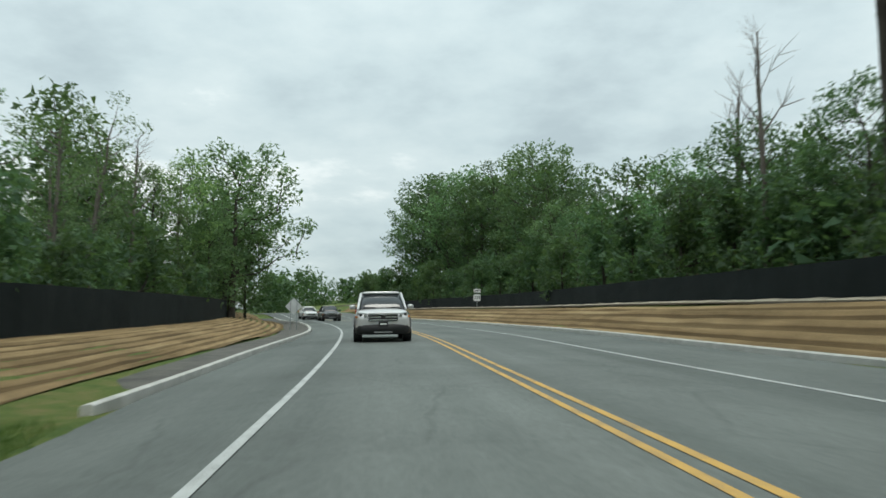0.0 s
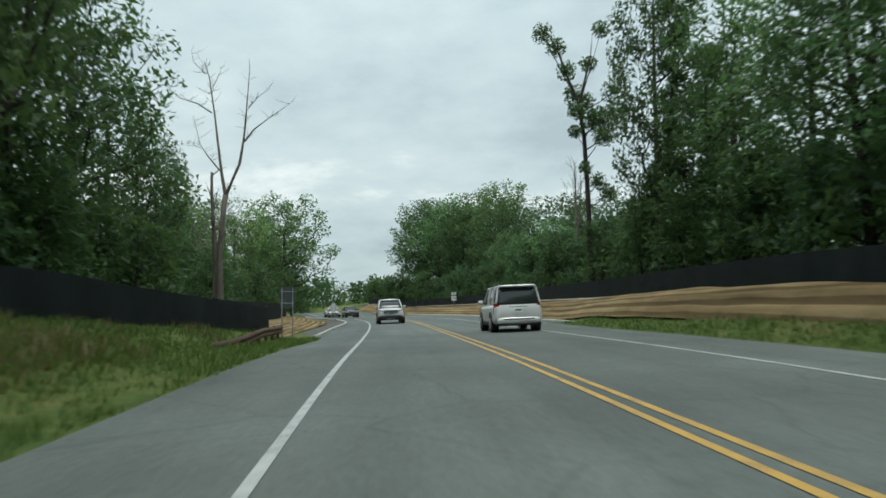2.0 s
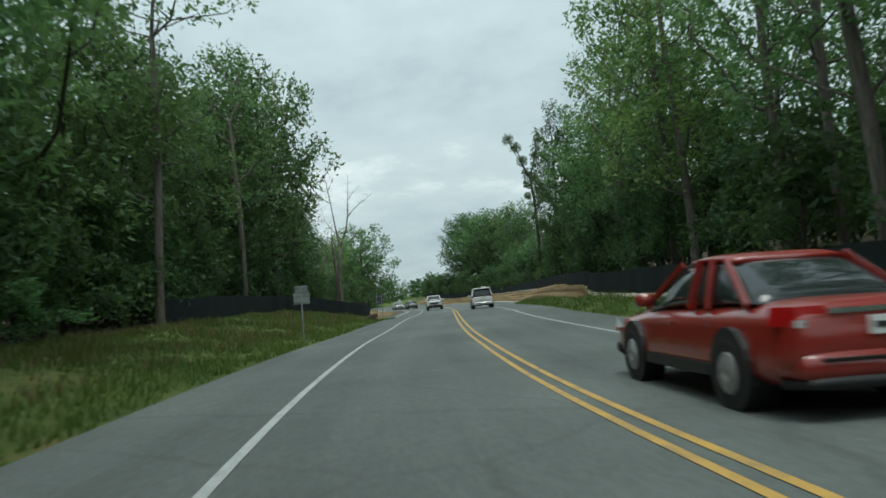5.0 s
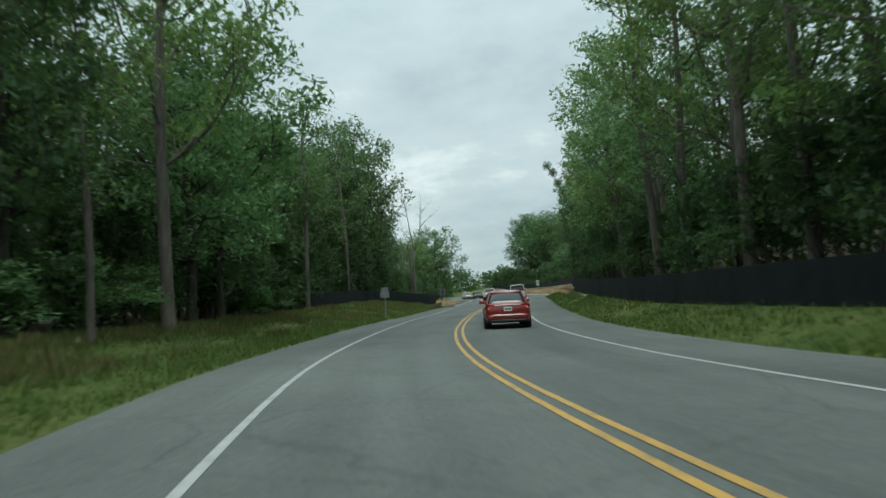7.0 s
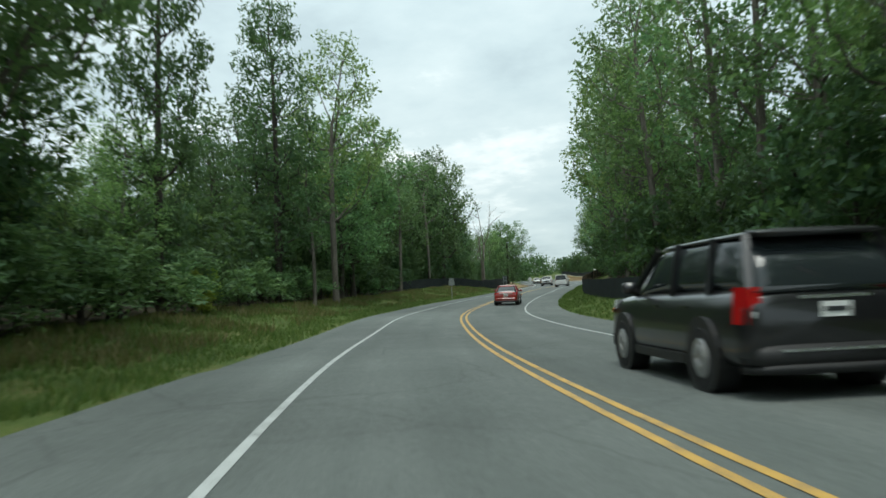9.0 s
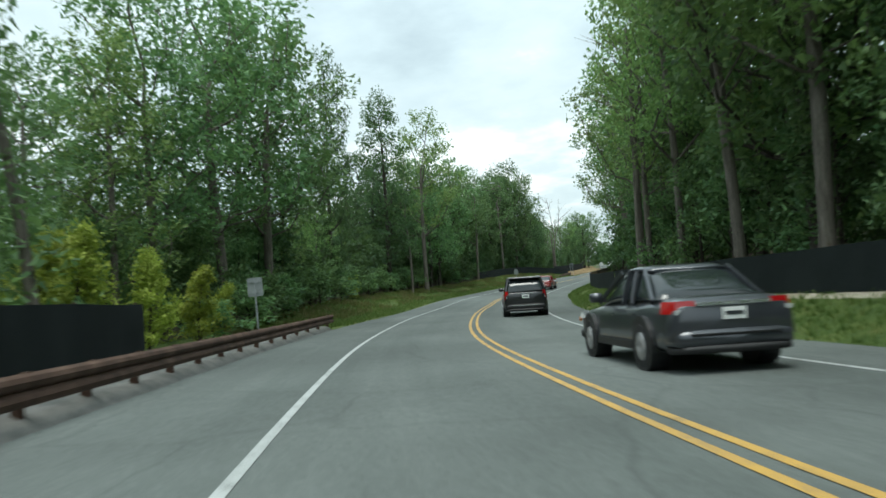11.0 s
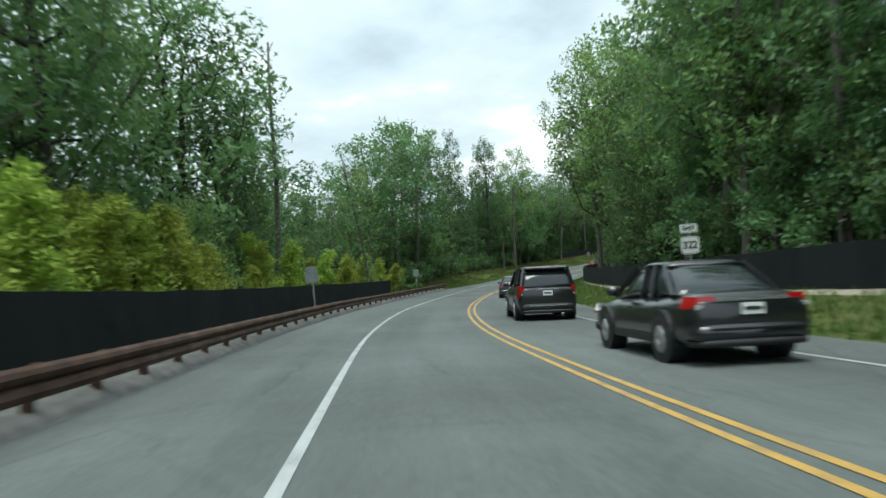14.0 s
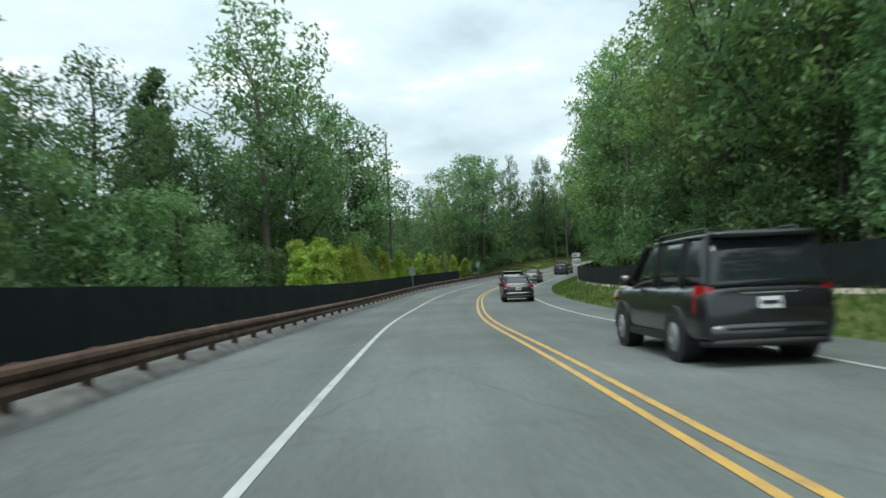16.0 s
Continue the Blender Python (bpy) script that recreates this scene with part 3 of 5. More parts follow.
def lettering(text, size, x, y, z, mat, parent, wide=1.0):
    cu = bpy.data.curves.new("lettering", "FONT")
    cu.body, cu.size, cu.align_x, cu.align_y, cu.extrude, cu.offset = text, size, "CENTER", "CENTER", 0.004, 0.006
    tmp = bpy.data.objects.new("lettering_source", cu)
    scene.collection.objects.link(tmp)
    bpy.context.view_layer.update()
    me = bpy.data.meshes.new_from_object(tmp.evaluated_get(bpy.context.evaluated_depsgraph_get()))
    bpy.data.objects.remove(tmp)
    me.materials.clear()
    me.materials.append(mat)
    ob = new("lettering", me)
    ob.parent = parent
    ob.matrix_basis = Matrix.Translation((x, y, z)) @ Matrix.Rotation(radians(90), 4, "X") @ Matrix.Diagonal((wide, 1, 1, 1))
    return ob


def route_sign(s, u, low, turn, lean, label):
    root = new("route_sign")
    tagged(root, label, "road sign", group="route signs")
    top = low + 1.25
    Geo().box((0, 0.03, top / 2 - 0.2), (0.06, 0.035, top + 0.4)).done("post", GALV, root, bevel=0.006)
    a = plate("direction_plate", rounded(0.61, 0.30, 0.04), 0, -0.012, low + 0.98, SIGN_WHITE, root, "small white plate reading EAST")
    plate("border", rounded(0.57, 0.26, 0.03), -0.012, -0.002, low + 0.98, SIGN_BLACK, a)
    plate("face", rounded(0.545, 0.235, 0.025), -0.014, -0.002, low + 0.98, SIGN_WHITE, a)
    lettering("EAST", 0.19, 0, -0.018, low + 0.98, SIGN_BLACK, a)
    b = plate("number_shield", rounded(0.66, 0.60, 0.15), 0, -0.012, low + 0.42, SIGN_WHITE, root, "white shield reading 322")
    plate("border", rounded(0.62, 0.56, 0.14), -0.012, -0.002, low + 0.42, SIGN_BLACK, b)
    plate("face", rounded(0.585, 0.525, 0.125), -0.014, -0.002, low + 0.42, SIGN_WHITE, b)
    lettering("322", 0.34, 0, -0.018, low + 0.42, SIGN_BLACK, b)
    root.matrix_world = stand(s, u, 0, turn, 1.0, False) @ Matrix.Rotation(radians(lean), 4, "Y")
    return root


def backed_sign(s, u, panels, posts, turn, lean, label, diamond=False, back=None):
    """A sign seen from behind: panels of (width, height, middle height), posts by their offsets."""
    root = new("road_sign")
    tagged(root, label, "road sign")
    top = max(z + h * (0.7 if diamond else 0.5) for w, h, z in panels)
    for x in posts:
        Geo().box((x, -0.03, top / 2 - 0.3), (0.055, 0.035, top + 0.5)).done("post", GALV, root, bevel=0.005)
    for w, h, z in panels:
        if diamond:
            o = [(x * math.cos(0.7854) - q * math.sin(0.7854), x * math.sin(0.7854) + q * math.cos(0.7854)) for x, q in rounded(w, h, 0.05)]
        else:
            o = rounded(w, h, 0.04)
        p = plate("panel", o, 0.0, 0.012, z, back or SIGN_BACK, root)
        if not diamond:
            for q in (-0.28, 0.28):
                Geo().box((0, -0.012, z + h * q), (w * 0.9, 0.02, 0.04)).done("brace", GALV, p)
    root.matrix_world = stand(s, u, 0, turn, 1.0, False) @ Matrix.Rotation(radians(lean), 4, "Y")
    return root


route_sign(-61, 11.0, 0.6, 0, 0, "white route sign with 322 shield above the straw bank")
route_sign(162.5, 9.45, 1.26, 4, -3, "white route sign with 322 shield in the roadside grass")
backed_sign(-49.5, -3.95, [(0.76, 0.76, 1.55)], (-0.2, 0.2), 8, 0, "pale metal back of a diamond warning sign on two posts", True, SIGN_PALE)
backed_sign(-8.7, -5.0, [(0.72, 1.0, 2.05)], (-0.26, 0.26), 20, 0, "dark back of a tall sign on two steel posts", back=DARK_BACK)
backed_sign(36.4, -4.1, [(0.50, 0.26, 2.05), (0.62, 0.46, 1.68)], (0.0,), 6, 0, "grey backs of two stacked sign plates on one post")
backed_sign(154.1, -4.6, [(0.47, 0.28, 2.16), (0.55, 0.42, 1.80)], (0.04,), 5, -3, "grey backs of two stacked sign plates behind the guard rail")
backed_sign(119, -4.85, [(0.50, 0.62, 1.95)], (0.0,), 4, -2, "single grey sign plate seen from behind on a post")
# pale gravel under the guard rail
ribbon("gravel_strip", GRIT, 111, 250, lambda s: -5.1, lambda s: -3.62 + 0.24 * noise.noise(Vector((s * 0.37, 9, 1))) + 0.09 * noise.noise(Vector((s * 1.3, 4, 1))), 0.012, 0.5, 10, False, 0.0, "grey grit and pale gravel gathered under the guard rail", "gravel",
       rise=lambda s, u, j: (0.15 + 0.07 * noise.noise(Vector((s * 0.9, u, 3)))) * smooth(3.88, 4.15, -u) - 0.09 * (j / 10) ** 8 + 0.012 * noise.noise(Vector((s * 2.3, u * 3, 8))))


# ---- trees ----
def leaf_mesh(name, centres, size, rng, mat, parent, flat=0.35, droop=0.0):
    """Many small pointed leaf sprays, one mesh."""
    n = len(centres)
    nrm = rng.normal(size=(n, 3))
    nrm[:, 2] = np.abs(nrm[:, 2]) + flat
    nrm /= np.linalg.norm(nrm, axis=1)[:, None]
    t = rng.normal(size=(n, 3))
    t[:, 2] -= droop
    t -= (t * nrm).sum(1)[:, None] * nrm
    t /= np.linalg.norm(t, axis=1)[:, None]
    b = np.cross(nrm, t)
    sz = size * rng.uniform(0.55, 1.35, size=n)[:, None]
    v = np.empty((n, 3, 3))
    v[:, 0] = centres - t * sz * 0.5 + b * sz * rng.uniform(0.16, 0.4, size=n)[:, None]
    v[:, 1] = centres + t * sz * 0.66
    v[:, 2] = centres - t * sz * 0.34 - b * sz * 0.30
    me = bpy.data.meshes.new(name)
    me.vertices.add(3 * n)
    me.vertices.foreach_set("co", v.reshape(-1).astype(np.float32))
    me.loops.add(3 * n)
    me.loops.foreach_set("vertex_index", np.arange(3 * n, dtype=np.int32))
    me.polygons.add(n)
    me.polygons.foreach_set("loop_start", np.arange(0, 3 * n, 3, dtype=np.int32))
    me.polygons.foreach_set("loop_total", np.full(n, 3, dtype=np.int32))
    me.materials.append(mat)
    me.update()
    me.validate()
    ob = new(name, me)
    if parent:
        ob.parent = parent
    return ob


SHAPES = {
    "round": lambda t: math.sin(math.pi * min(max(t * 0.9 + 0.1, 0), 1)) ** 0.55,
    "tall": lambda t: 0.45 + 0.55 * math.sin(math.pi * min(t * 0.85 + 0.1, 1)) ** 0.7,
    "full": lambda t: (1.0 - 0.75 * t) ** 0.7 * (0.75 + 0.25 * math.sin(9 * t)),
    "column": lambda t: 0.55 + 0.45 * math.sin(8 * t + 1),
    "cone": lambda t: 1.02 - t,
}


def tree(label, category, H, r0, lo, rad, limbs, leaves, size, mat, bark=None, shape="round", seed=1, lean=0.0, wob=0.3, rise=(15, 55), subs=4, droop=0.0, puff=0.75):
    """A tree on an empty at its foot: trunk with limbs, and a crown of leaf sprays gathered in clumps."""
    rng = np.random.default_rng(seed)
    root = new(category.split()[-1] if category != "dead tree" else "dead_tree")
    tagged(root, label, category)
    g = Geo()
    k = 9
    ax = Vector((rng.normal() * wob, rng.normal() * wob, 0))
    ph = rng.uniform(0, 6.28)

    def trunk_at(t):
        return Vector((lean * t * H + ax.x * math.sin(3 * t + ph) * t, ax.y * math.sin(2.3 * t + ph) * t * 1.5, H * 0.97 * t))

    def trunk_r(t):
        return r0 * (1 + 0.5 * max(0, 0.05 - t) / 0.05) * (1 - t) ** 0.75 + 0.02

    ts = [0, 0.02, 0.05] + list(np.linspace(0.12, 1, k))
    g.tube([trunk_at(t) - Vector((0, 0, 0.3 if t == 0 else 0)) for t in ts], [trunk_r(t) for t in ts], 8)
    clumps = []
    prof = SHAPES[shape]
    for i in range(limbs):
        tau = (i + rng.uniform(0.1, 0.9)) / limbs
        t = lo + (0.97 - lo) * tau
        az = i * 2.399 + rng.uniform(-0.5, 0.5)
        el = radians(rng.uniform(*rise) + 15 * tau)
        ln = rad * prof(tau) * rng.uniform(0.58, 0.98)
        p = trunk_at(t)
        d = Vector((math.cos(az) * math.cos(el), math.sin(az) * math.cos(el), math.sin(el)))
        pts = [p]
        for j in range(4):
            d = (d + Vector((rng.normal() * 0.14, rng.normal() * 0.14, rng.normal() * 0.08 + 0.05 - droop * 0.2))).normalized()
            pts.append(pts[-1] + d * ln / 4)
        rr = min(trunk_r(t) * 0.55, 0.03 + 0.022 * ln)
        if H < 6:
            g.tube(pts[::2], [rr, rr * 0.5, 0.008], 3, False)
        else:
            g.tube(pts, [rr, rr * 0.75, rr * 0.5, rr * 0.3, 0.008], 4, False)
        for j in range(subs):
            q = rng.uniform(0.3, 1.0)
            base = pts[min(int(q * 4), 3)].lerp(pts[min(int(q * 4) + 1, 4)], q * 4 % 1)
            dd = (d + Vector(rng.normal(size=3)) * 0.75).normalized()
            dd.z = dd.z * 0.7 + 0.15 - droop
            ll = ln * rng.uniform(0.22, 0.42) + 0.3
            mid = base + dd * ll * 0.5 + Vector((0, 0, 0.08 * ll))
            end = base + dd * ll + Vector((0, 0, -droop * ll))
            if H > 6:
                g.tube([base, end], [rr * 0.3 + 0.006, 0.005], 3, False)
            clumps.append((end, ll))
            if q > 0.55:
                clumps.append((mid, ll))
        clumps.append((pts[-1], ln * 0.3))
    g.done("trunk", bark or BARK, root, smooth=True)
    if leaves:
        c = np.array([tuple(p) for p, _ in clumps])
        w = np.array([0.3 + l for _, l in clumps])
        pick = rng.choice(len(c), size=leaves, p=w / w.sum())
        off = rng.normal(size=(leaves, 3))
        off /= np.linalg.norm(off, axis=1)[:, None]
        off *= (rng.uniform(0, 1, size=leaves) ** 0.45)[:, None]
        rads = (puff * (0.45 + 0.35 * w / w.mean()))[pick][:, None]
        pos = c[pick] + off * rads * np.array([1, 1, 0.72])
        if droop:
            pos[:, 2] -= rng.uniform(0, 1, size=leaves) ** 1.5 * droop * 5
        leaf_mesh("crown", pos, size, rng, mat, root, droop=droop * 6)
    return root


CROWNS = {
    "dome": lambda t: (0.72 + 0.28 * t / 0.4) if t < 0.4 else math.sqrt(max(1 - ((t - 0.4) / 0.63) ** 2.2, 0.0)),
    "tall": lambda t: (0.62 + 0.38 * math.sin(math.pi * (0.1 + 0.75 * t))) * math.sqrt(max(1 - t ** 5, 0.02)),
    "vase": lambda t: (0.35 + 0.65 * math.sin(math.pi * (0.08 + 0.68 * t))) * math.sqrt(max(1 - t ** 6, 0.04)),
}


def crown_tree(label, category, H, r0, lo, rad, clumps, leaves, size, mat, bark=None, shape="dome", seed=1, split=0.45, wob=0.35, puff=1.0, lean=0.0):
    """A broadleaf tree on an empty at its foot: a trunk that parts into rising limbs, each branch running to its clump of leaves."""
    rng = np.random.default_rng(seed)
    root = new(category.split()[-1])
    tagged(root, label, category)
    prof = CROWNS[shape]
    ph = rng.uniform(0, 6.28, 4)
    sway = rng.normal(size=2) * wob

    def axis(z):
        q = z / H
        return np.array([lean * z + sway[0] * math.sin(3.1 * q + ph[0]) * q * 1.6, sway[1] * math.sin(2.4 * q + ph[1]) * q * 1.6, z])

    def pick():
        tau, az = rng.uniform(0, 1), rng.uniform(0, 6.283)
        lobe = 1 + 0.2 * math.sin(2 * az + ph[2] + 3 * tau) + 0.15 * math.sin(3 * az + ph[3] - 6 * tau)
        r = rad * prof(tau) * lobe * math.sqrt(rng.uniform(0.12, 1))
        return axis(H * (lo + (1 - lo) * tau)) + np.array([math.cos(az) * r, math.sin(az) * r, 0])

    ends = []
    for _ in range(clumps):
        opts = [pick() for _ in range(5)]
        ends.append(max(opts, key=lambda o: min((np.linalg.norm(o - e) for e in ends), default=0)))
    # skeleton: the stem, then every clump joins the nearest fitting branch
    stem = [axis(z) for z in np.linspace(0, H * split, 6)] + [axis(z) for z in np.linspace(H * split, H * (0.55 + 0.35 * split), 4)[1:]]
    nodes, parent = [np.array(q) for q in stem], [-1] + list(range(len(stem) - 1))
    depth = [0.0] * len(nodes)
    load = [0] * len(nodes)
    low = max(1, int(5 * min(lo / split, 0.8)))
    ends.sort(key=lambda e: np.linalg.norm((e - axis(max(e[2] - 2, 0.3 * H))) * np.array([1, 1, 0.3])))
    tips = []
    for e in ends:
        arr = np.array(nodes[low:])
        d = arr - e
        dist = np.linalg.norm(d, axis=1)
        cost = dist + 0.25 * np.array(depth[low:]) + 2.5 * np.maximum(d[:, 2] + 0.45 * np.hypot(d[:, 0], d[:, 1]), 0)
        k = int(cost.argmin()) + low
        a, ln = nodes[k], dist[k - low]
        m1 = a + (e - a) * 0.4 + np.array([0, 0, -0.06 * ln]) + rng.normal(size=3) * 0.05 * ln
        m2 = a + (e - a) * 0.75 + rng.normal(size=3) * 0.05 * ln
        n = len(nodes)
        nodes += [m1, m2, e]
        parent += [k, n, n + 1]
        depth += [depth[k] + 0.4 * ln, depth[k] + 0.75 * ln, depth[k] + ln]
        load += [0, 0, 0]
        tips.append(n + 2)
        j = n + 2
        while j >= 0:
            load[j] += 1
            j = parent[j]
    scale = r0 / math.sqrt(load[0])
    radius = lambda j: max(scale * math.sqrt(load[j]), 0.012)
    g = Geo()
    g.tube([Vector(q) - Vector((0, 0, 0.3 if j == 0 else 0)) for j, q in enumerate(stem)], [radius(j) * (1.35 if j == 0 else 1.0) for j in range(len(stem))], 8, False)
    for j in tips:
        m2, m1 = parent[j], parent[parent[j]]
        k = parent[m1]
        g.tube([nodes[k], nodes[m1], nodes[m2], nodes[j]], [min(radius(k), radius(m1) * 1.25), radius(m1), radius(m2), 0.006], 5 if load[m1] > 4 else 3, False)
    g.done("trunk", bark or BARK, root, smooth=True)
    c = np.array(ends)
    w = rng.uniform(0.6, 1.4, size=len(c))
    which = rng.choice(len(c), size=leaves, p=w / w.sum())
    off = rng.normal(size=(leaves, 3))
    off /= np.linalg.norm(off, axis=1)[:, None]
    off *= (rng.uniform(0, 1, size=leaves) ** 0.5)[:, None]
    wide = puff * np.sqrt(w)[which][:, None]
    along = np.where(rng.uniform(size=leaves) < 0.3, rng.uniform(0.15, 0.7, size=leaves), 0.0)[:, None]
    back = np.array([nodes[parent[parent[j]]] for j in tips])
    pos = c[which] + (back[which] - c[which]) * along + off * wide * np.array([1.1, 1.1, 0.85]) + np.array([0, 0, 0.12])
    leaf_mesh("crown", pos, size, rng, mat, root)
    return root


OAK = "broad green oak with a rounded crown at the wood's edge"
POOL = {}


def variants(key, n, make=tree, **kw):
    POOL[key] = [make(seed=11 * i + len(key), **kw) for i in range(n)]


variants("edge", 4, crown_tree, label="tall leafy roadside tree with foliage almost to the ground", category="tree", H=16, r0=0.24, lo=0.10, rad=3.7, clumps=70, leaves=5600, size=0.33, mat=LEAF_MID, shape="tall", puff=1.0)
variants("dark", 4, crown_tree, label="tall dark green forest tree with dense foliage", category="tree", H=18, r0=0.28, lo=0.12, rad=3.9, clumps=74, leaves=5600, size=0.35, mat=LEAF_DARK, shape="tall", puff=1.08)
variants("oak", 5, crown_tree, label=OAK, category="tree", H=15, r0=0.28, lo=0.27, rad=4.7, clumps=66, leaves=5800, size=0.34, mat=LEAF_MID, shape="dome", split=0.4, puff=1.05)
variants("far_oak", 4, crown_tree, label="rounded deep green oak in the far wood", category="tree", H=15, r0=0.26, lo=0.24, rad=4.7, clumps=60, leaves=5000, size=0.36, mat=LEAF_DARK, shape="dome", split=0.4, puff=1.1)
variants("open", 3, crown_tree, label="tall forest tree with a high open crown of leaves", category="tree", H=18, r0=0.2, lo=0.30, rad=3.3, clumps=44, leaves=3600, size=0.27, mat=LEAF_MID, bark=BARK_PALE, shape="tall", split=0.55, puff=0.85)
variants("pale", 3, crown_tree, label="tall light green tree with an open feathery crown", category="tree", H=18, r0=0.2, lo=0.22, rad=3.5, clumps=52, leaves=5700, size=0.27, mat=LEAF_LIGHT, bark=BARK_PALE, shape="tall", split=0.5, puff=0.95)
variants("sparse", 3, crown_tree, label="slender tree with sparse clumps of leaves and open sky between", category="tree", H=15, r0=0.15, lo=0.38, rad=2.8, clumps=24, leaves=1700, size=0.23, mat=LEAF_MID, bark=BARK_PALE, shape="vase", split=0.5, puff=0.8)
variants("light", 3, crown_tree, label="light green tree with an airy rounded crown", category="tree", H=16, r0=0.2, lo=0.38, rad=3.9, clumps=50, leaves=5200, size=0.25, mat=LEAF_LIGHT, bark=BARK_PALE, shape="dome", split=0.38, puff=0.85)
variants("maple", 3, crown_tree, label="tall spreading tree with rising limbs and a rounded open crown", category="tree", H=17, r0=0.24, lo=0.32, rad=4.3, clumps=66, leaves=6400, size=0.31, mat=LEAF_MID, bark=BARK_PALE, shape="dome", split=0.32, puff=1.05)
variants("tower", 2, crown_tree, label="very tall dark tree with ivy-clad trunk and layered foliage", category="tree", H=21, r0=0.3, lo=0.16, rad=3.6, clumps=84, leaves=9000, size=0.32, mat=LEAF_DARK, shape="tall", split=0.7, puff=1.0)
variants("back", 3, crown_tree, label="forest tree standing deeper in the wood", category="tree", H=17, r0=0.22, lo=0.16, rad=4.4, clumps=30, leaves=1300, size=0.64, mat=LEAF_DARK, shape="tall", puff=1.5)
variants("bush", 4, label="dense green understory shrub at the wood's edge", category="shrub", H=4.2, r0=0.06, lo=0.06, rad=2.3, limbs=14, leaves=1250, size=0.27, mat=LEAF_DARK, shape="full", subs=3, puff=0.75)
variants("brush", 3, label="dense dark green brush behind the fabric fence", category="shrub", H=5.6, r0=0.06, lo=0.05, rad=2.3, limbs=18, leaves=3600, size=0.20, mat=LEAF_DARK, shape="full", subs=4, puff=0.8)
variants("thicket", 3, label="green tangled thicket at the foot of the trees", category="shrub", H=4.6, r0=0.06, lo=0.05, rad=2.3, limbs=15, leaves=2300, size=0.20, mat=LEAF_MID, shape="full", subs=3, puff=0.8)
variants("sapling", 3, label="green leafy sapling among the taller trunks", category="tree", H=8.5, r0=0.07, lo=0.08, rad=2.0, limbs=20, leaves=3400, size=0.195, mat=LEAF_MID, shape="tall", subs=4, puff=0.7)
variants("bramble", 2, label="green bramble bush in the tall roadside grass", category="shrub", H=2.6, r0=0.04, lo=0.05, rad=1.8, limbs=14, leaves=2000, size=0.17, mat=LEAF_MID, shape="full", subs=3, puff=0.55)
variants("yellow", 3, label="yellow-green pointed shrub behind the fence", category="shrub", H=4.4, r0=0.05, lo=0.04, rad=1.6, limbs=22, leaves=5000, size=0.145, mat=LEAF_YELLOW, shape="cone", subs=4, puff=0.52)
variants("willow", 1, label="pale green weeping tree with hanging foliage", category="tree", H=9, r0=0.18, lo=0.3, rad=3.4, limbs=20, leaves=8000, size=0.19, mat=LEAF_LIGHT, shape="round", subs=5, droop=0.5, puff=0.7)
variants("column", 2, label="slim trunk wrapped in vines and leaf clumps", category="tree", H=18.5, r0=0.2, lo=0.22, rad=2.1, limbs=28, leaves=4600, size=0.28, mat=LEAF_DARK, shape="column", subs=3, puff=0.66, lean=-0.04)
variants("evergreen", 2, label="dark conical evergreen with layered drooping boughs", category="tree", H=12, r0=0.18, lo=0.06, rad=3.4, limbs=40, leaves=7000, size=0.24, mat=LEAF_DARK, shape="cone", rise=(-5, 12), subs=5, puff=0.65)
variants("dead", 2, label="bare dead tree with pale bark and thin twigs", category="dead tree", H=13, r0=0.2, lo=0.45, rad=3.2, limbs=12, leaves=0, size=0.2, mat=LEAF_MID, bark=BARK_PALE, shape="round", rise=(40, 70), subs=5)
USED = {}
_turn = np.random.default_rng(5)


def plant(key, s, u, size=1.0, turn=None, group="", wide=1.0):
    i = USED.get(key, 0)
    USED[key] = i + 1
    base = POOL[key][i % len(POOL[key])]
    turn = float(_turn.uniform(0, 360)) if turn is None else turn
    m = Matrix.Translation(spot(s, u, -0.1)) @ Matrix.Rotation(radians(turn), 4, "Z") @ Matrix.Diagonal((size * wide, size * wide, size, 1))
    if i < len(POOL[key]):
        base.matrix_basis = m
        ob = base
    else:
        ob = copy_thing(base, m @ Matrix.Diagonal((*(1 / c for c in base.scale), 1)))
    if group:
        tagged(ob, group=group)
    return ob


